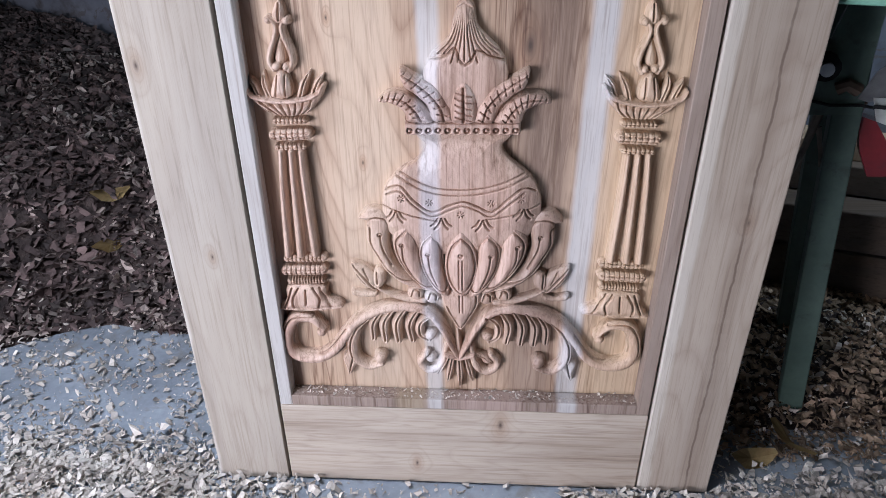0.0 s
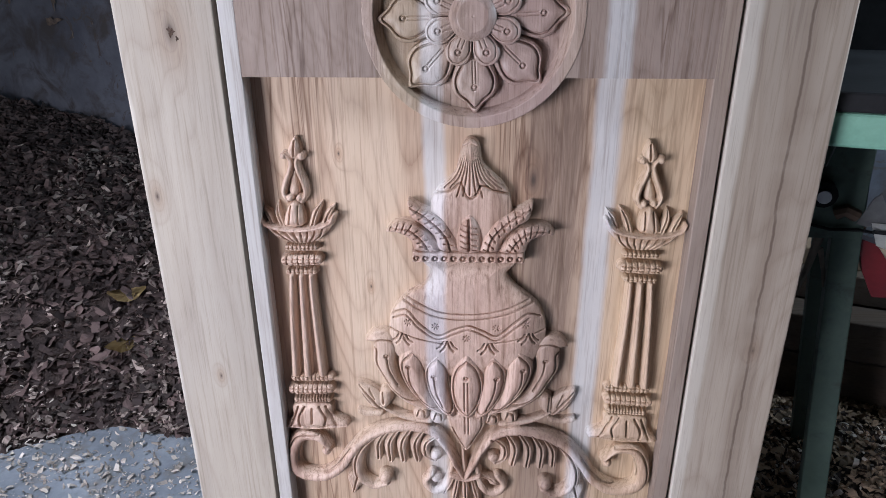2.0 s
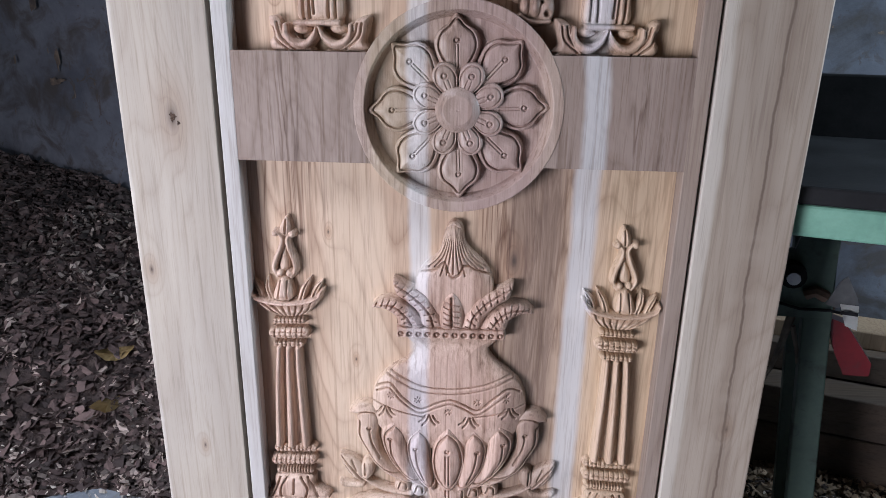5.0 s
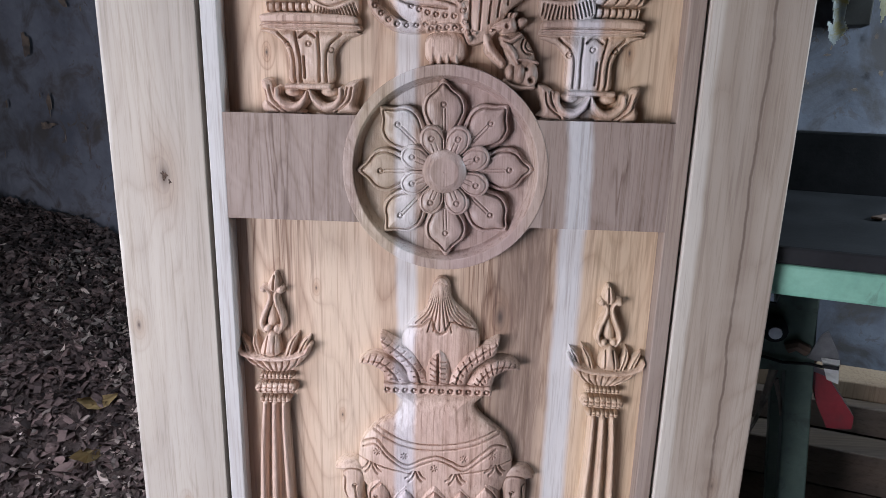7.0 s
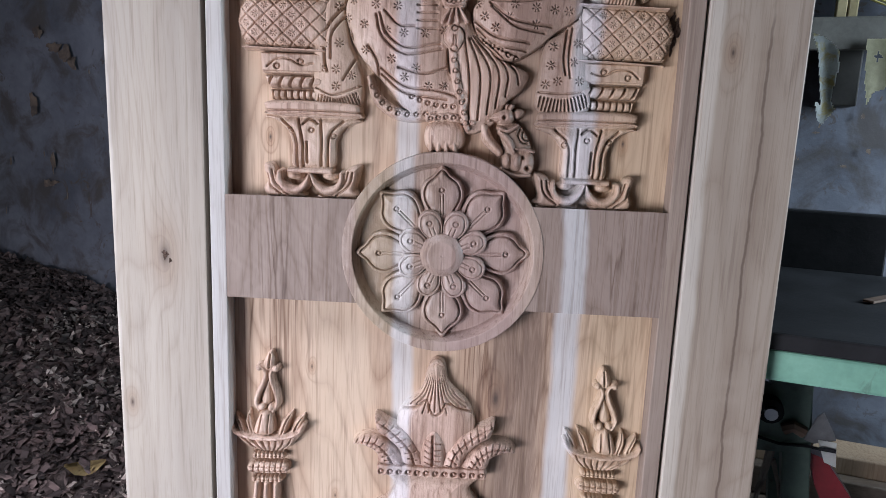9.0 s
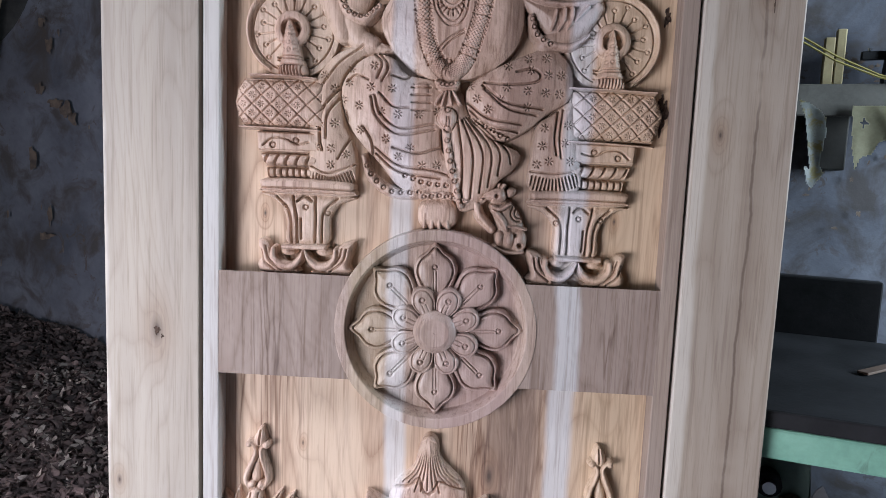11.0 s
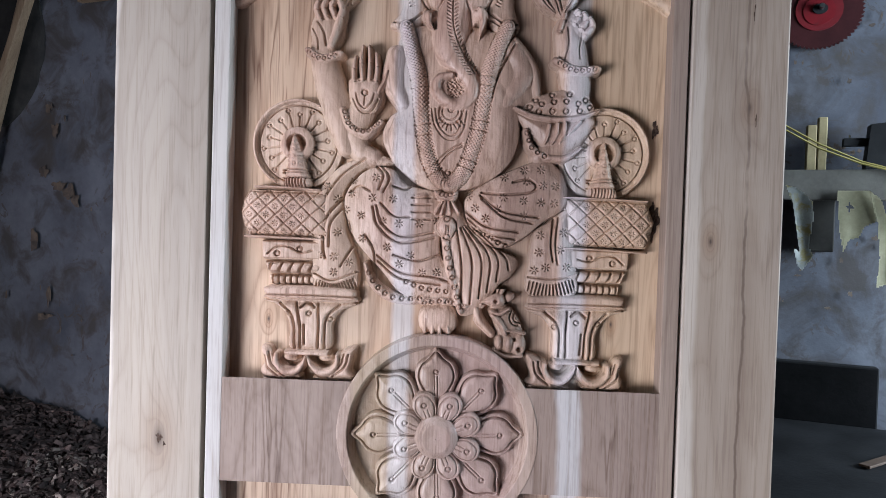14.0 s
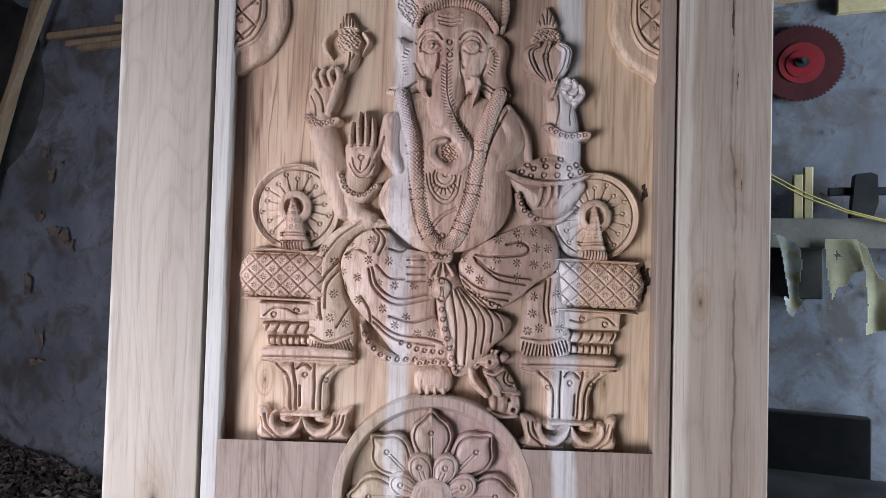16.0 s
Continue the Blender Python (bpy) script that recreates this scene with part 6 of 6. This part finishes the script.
# ---- flaking patches on the wall ----
def flake(u, z, w, h, seed):
    """A ragged shallow patch where the limewash has come away."""
    n = 26
    b = bmesh.new()
    ring = []
    for k in range(n):
        a = 2 * math.pi * k / n
        r = 0.55 + 0.75 * (noise.noise((math.cos(a) * 1.7, math.sin(a) * 1.7, seed)) + 0.35) + 0.25 * noise.noise((math.cos(a) * 6, math.sin(a) * 6, seed))
        ring.append(b.verts.new((u + w * max(r, 0.12) * math.cos(a), 0.0135, z + h * max(r, 0.12) * math.sin(a))))
    b.faces.new(ring)
    bmesh.ops.triangulate(b, faces=b.faces)
    r = bmesh.ops.extrude_face_region(b, geom=b.faces[:])
    for v in r["geom"]:
        if isinstance(v, bmesh.types.BMVert):
            v.co.y += 0.002
    bmesh.ops.recalc_face_normals(b, faces=b.faces)
    return b


BARE = mottled("bare_plaster", (0.07, 0.055, 0.05), (0.18, 0.13, 0.10), 22, 0.95, grain=120, depth=0.003)
rng = random.Random(5)
spots = [(-1.83, 1.57, 0.05, 0.035), (-1.80, 1.53, 0.03, 0.03), (-1.90, 1.60, 0.045, 0.02), (-2.0, 1.66, 0.03, 0.035), (-1.97, 1.95, 0.03, 0.02), (-1.93, 1.85, 0.02, 0.04), (-2.05, 1.35, 0.03, 0.05), (-1.95, 1.10, 0.015, 0.05), (-1.98, 1.0, 0.05, 0.02)]
spots += [(rng.uniform(-2.4, -1.55), rng.uniform(0.75, 2.3), rng.uniform(0.001, 0.007), rng.uniform(0.004, 0.018)) for _ in range(22)]
spots += [(rng.uniform(0.95, 1.45), rng.choice((rng.uniform(1.2, 1.55), rng.uniform(1.66, 1.75), rng.uniform(1.9, 2.3))), rng.uniform(0.003, 0.010), rng.uniform(0.003, 0.010)) for _ in range(70)]
allf = bmesh.new()
for k, (u, z, w, h) in enumerate(spots):
    f = flake(u, z, w, h, k * 1.37)
    me = bpy.data.meshes.new("t")
    f.to_mesh(me)
    f.free()
    allf.from_mesh(me)
    bpy.data.meshes.remove(me)
allf.transform(ROOM)
bmesh.ops.recalc_face_normals(allf, faces=allf.faces)
tagged(part("flaked_plaster", allf, BARE), "brown patches where the limewash has flaked off", "plaster", kind="stuff")


# ---- sawdust and chips ----
def smooth_step(a):
    a = max(0.0, min(1.0, a))
    return a * a * (3 - 2 * a)


def heap_height(x, y):
    """The sawdust drift: a bank behind the door's hinge side, a thin litter under the bench."""
    edge = 0.47 + 0.10 * noise.noise((x * 2.2, 0, 7)) + min(0.0, (x + 1.0) * 0.45)
    s = y - edge
    bank = 0.0
    if s > 0:
        bank = 0.30 * smooth_step(s / 0.42) + 0.20 * max(0.0, s - 0.25) / 1.1
    left = 1 - smooth_step((x + 0.75) / 0.75)
    litter = 0.10 * smooth_step((y - 0.12) / 0.5) * smooth_step((x - 0.1) / 0.5)
    h = bank * left + litter
    if h > 0.002:
        h += 0.045 * min(1, h * 6) * noise.noise((x * 3, y * 3, 0)) + 0.022 * min(1, h * 9) * noise.noise((x * 11, y * 11, 5))
    return h


def in_room(x, y):
    dx, dy = x, y - 1.36
    c, s = math.cos(WALL_A), math.sin(WALL_A)
    return dx * c + dy * s, dx * s - dy * c


def heap():
    n, m = 200, 130
    verts, faces = [], []
    for j in range(m + 1):
        for i in range(n + 1):
            p = room(-2.85 + 5.6 * i / n, 0.0 + 2.2 * j / m)
            verts.append((p.x, p.y, heap_height(p.x, p.y) - 0.006))
    for j in range(m):
        for i in range(n):
            a = j * (n + 1) + i
            faces.append((a, a + n + 1, a + n + 2, a + 1))
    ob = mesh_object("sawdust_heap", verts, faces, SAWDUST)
    return tagged(ob, "dark brown drift of sawdust banked against the wall", "sawdust", kind="stuff")


heap()


def chips(name, label, spots, mat, seed):
    """Curled shavings and flakes, each a bent strip lying at its own angle."""
    rng = np.random.default_rng(seed)
    verts, faces = [], []
    for x, y, z, size in spots:
        l, w = size * rng.uniform(0.5, 1.3), size * rng.uniform(0.25, 0.85)
        curl = rng.uniform(0.0, 0.6) * l
        twist = rng.normal(0, 0.35)
        m = Euler((rng.normal(0, 0.5), rng.normal(0, 0.5), rng.uniform(0, 6.28))).to_matrix()
        b = len(verts)
        for s, lift in ((-1, 0), (-0.3, 1), (0.35, 0.9), (1, 0.1 * rng.uniform(-2, 2))):
            for q in (-1, 1):
                e = 1 - 0.55 * abs(s) * rng.uniform(0, 1)
                verts.append(tuple(Vector((x, y, z)) + m @ Vector((s * l / 2 + rng.normal(0, 0.06) * l, q * w / 2 * e + twist * s * w, lift * curl * 0.5 + q * twist * s * w * 0.5))))
        faces += [(b, b + 1, b + 3, b + 2), (b + 2, b + 3, b + 5, b + 4), (b + 4, b + 5, b + 7, b + 6)]
    ob = mesh_object(name, verts, faces, mat, smooth=False)
    return tagged(ob, label, "wood chips", kind="stuff")


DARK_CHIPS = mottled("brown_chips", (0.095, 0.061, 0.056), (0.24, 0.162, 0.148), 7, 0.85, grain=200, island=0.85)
TAN_CHIPS = mottled("tan_chips", (0.30, 0.19, 0.12), (0.50, 0.36, 0.25), 7, 0.85, grain=200, island=0.7)
rng = random.Random(11)
spots = []
while len(spots) < 32000:
    x, y = rng.uniform(-2.6, -0.2), rng.uniform(0.2, 2.25)
    u, v = in_room(x, y)
    if v > 0.03 and u > -2.8:
        h = heap_height(x, y)
        if h > 0.006:
            spots.append((x, y, h + 0.004, rng.choice((0.010, 0.015, 0.021, 0.029, 0.042))))
# rosy chips thin out up the slope, putting its shade into chip colour
fresh = []
for x, y, z, size in spots:
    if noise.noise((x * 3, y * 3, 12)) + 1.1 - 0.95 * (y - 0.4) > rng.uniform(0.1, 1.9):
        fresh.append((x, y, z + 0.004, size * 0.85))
chips("rosy_wood_chips", "rosy fresh wood chips, thinned out towards the heap's shaded top", fresh, mottled("rosy_chips", (0.36, 0.275, 0.24), (0.60, 0.49, 0.43), 7, 0.85, grain=200, island=0.8), 6)
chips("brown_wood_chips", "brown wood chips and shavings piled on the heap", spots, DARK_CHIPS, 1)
spots = []
while len(spots) < 15000:
    x, y = rng.uniform(0.42, 2.2), rng.uniform(0.1, 1.3)
    u, v = in_room(x, y)
    if v > 0.03:
        spots.append((x, y, heap_height(x, y) + 0.005, rng.choice((0.009, 0.013, 0.018, 0.025))))
chips("tan_wood_chips", "tan curled shavings under the bench", spots, TAN_CHIPS, 2)
spots = []
while len(spots) < 17000:
    x, y = rng.uniform(-1.7, 1.9), rng.uniform(-0.65, 0.55)
    if -0.52 < x < 0.52 and -0.006 < y < 0.06:
        continue
    clump = noise.noise((x * 2.6, y * 5.0, 9)) + 0.5 * noise.noise((x * 9, y * 9, 2))
    near = (y < 0.16) * 0.35 + (x > 0.5) * 0.5 + (abs(y + 0.02) < 0.06) * 0.25 - 0.12 * (y > 0.16 and x < 0)
    if clump + near > rng.uniform(-0.45, 0.9):
        spots.append((x, y, max(heap_height(x, y), 0.0) + rng.uniform(0.002, 0.010), rng.choice((0.002, 0.003, 0.004, 0.005, 0.007, 0.010, 0.017))))
for _ in range(6500):
    side = rng.random() < 0.5
    x = rng.gauss(-0.80, 0.26) if side else rng.uniform(0.2, 1.45)
    y = rng.gauss(-0.02, 0.055) if side else rng.gauss(-0.06 + 0.12 * max(0.0, x - 0.5), 0.05)
    if -0.512 < x < 0.506 and -0.004 < y < 0.056:
        continue
    ridge = 0.022 * max(0.0, noise.noise((x * 5, y * 9, 3)) + 0.5)
    spots.append((x, y, max(heap_height(x, y), 0.0) + rng.uniform(0.002, 0.008 + ridge), rng.choice((0.006, 0.009, 0.012, 0.016, 0.023))))
for _ in range(5200):
    x, y = rng.gauss(-0.95, 0.34), rng.gauss(0.20, 0.16)
    if x < -0.515 and heap_height(x, y) < 0.05 and noise.noise((x * 6, y * 6, 4)) > rng.uniform(-0.6, 0.5):
        spots.append((x, y, max(heap_height(x, y), 0.0) + rng.uniform(0.002, 0.008), rng.choice((0.003, 0.004, 0.006, 0.010, 0.019))))
chips("pale_wood_chips", "pale fresh wood chips scattered over the floor", spots, CHIPS, 3)
spots = []
for _ in range(420):
    x = rng.uniform(-0.328, 0.328)
    spots.append((x, rng.uniform(0.004, 0.032), 0.2315 + rng.uniform(0.0, 0.003), rng.choice((0.002, 0.003, 0.004, 0.006))))
chips("carving_crumbs", "small carving crumbs lying on the panel's bottom ledge", spots, CHIPS, 4)
# a few broad dry leaves and flakes on the heap
for x, y, s, turn in ((-1.06, 0.78, 0.055, 0.4), (-1.05, 0.69, 0.06, 1.2), (0.62, 0.09, 0.05, 0.2), (0.72, 0.14, 0.06, 2.0)):
    b = bmesh.new()
    n = 12
    rim = [b.verts.new((s * math.cos(a) * (1 + 0.15 * math.sin(3 * a)), s * 0.45 * math.sin(a), 0.012 * math.cos(2 * a) + 0.01)) for a in np.linspace(0, 2 * math.pi, n, endpoint=False)]
    mid = b.verts.new((0, 0, 0))
    for k in range(n):
        b.faces.new((mid, rim[k], rim[(k + 1) % n]))
    bmesh.ops.solidify(b, geom=b.faces[:], thickness=0.001)
    b.transform(Matrix.Rotation(turn, 4, "Z") @ Matrix.Rotation(radians(30), 4, "X"))
    ob = part("dry_leaf", b, mottled("dry_leaf", (0.26, 0.17, 0.07), (0.40, 0.29, 0.13), 20, 0.8), None)
    ob.location = (x, y, heap_height(x, y) + 0.012)
    tagged(ob, "curled dry yellow-brown leaf lying on the chips", "leaf", "dry leaves")
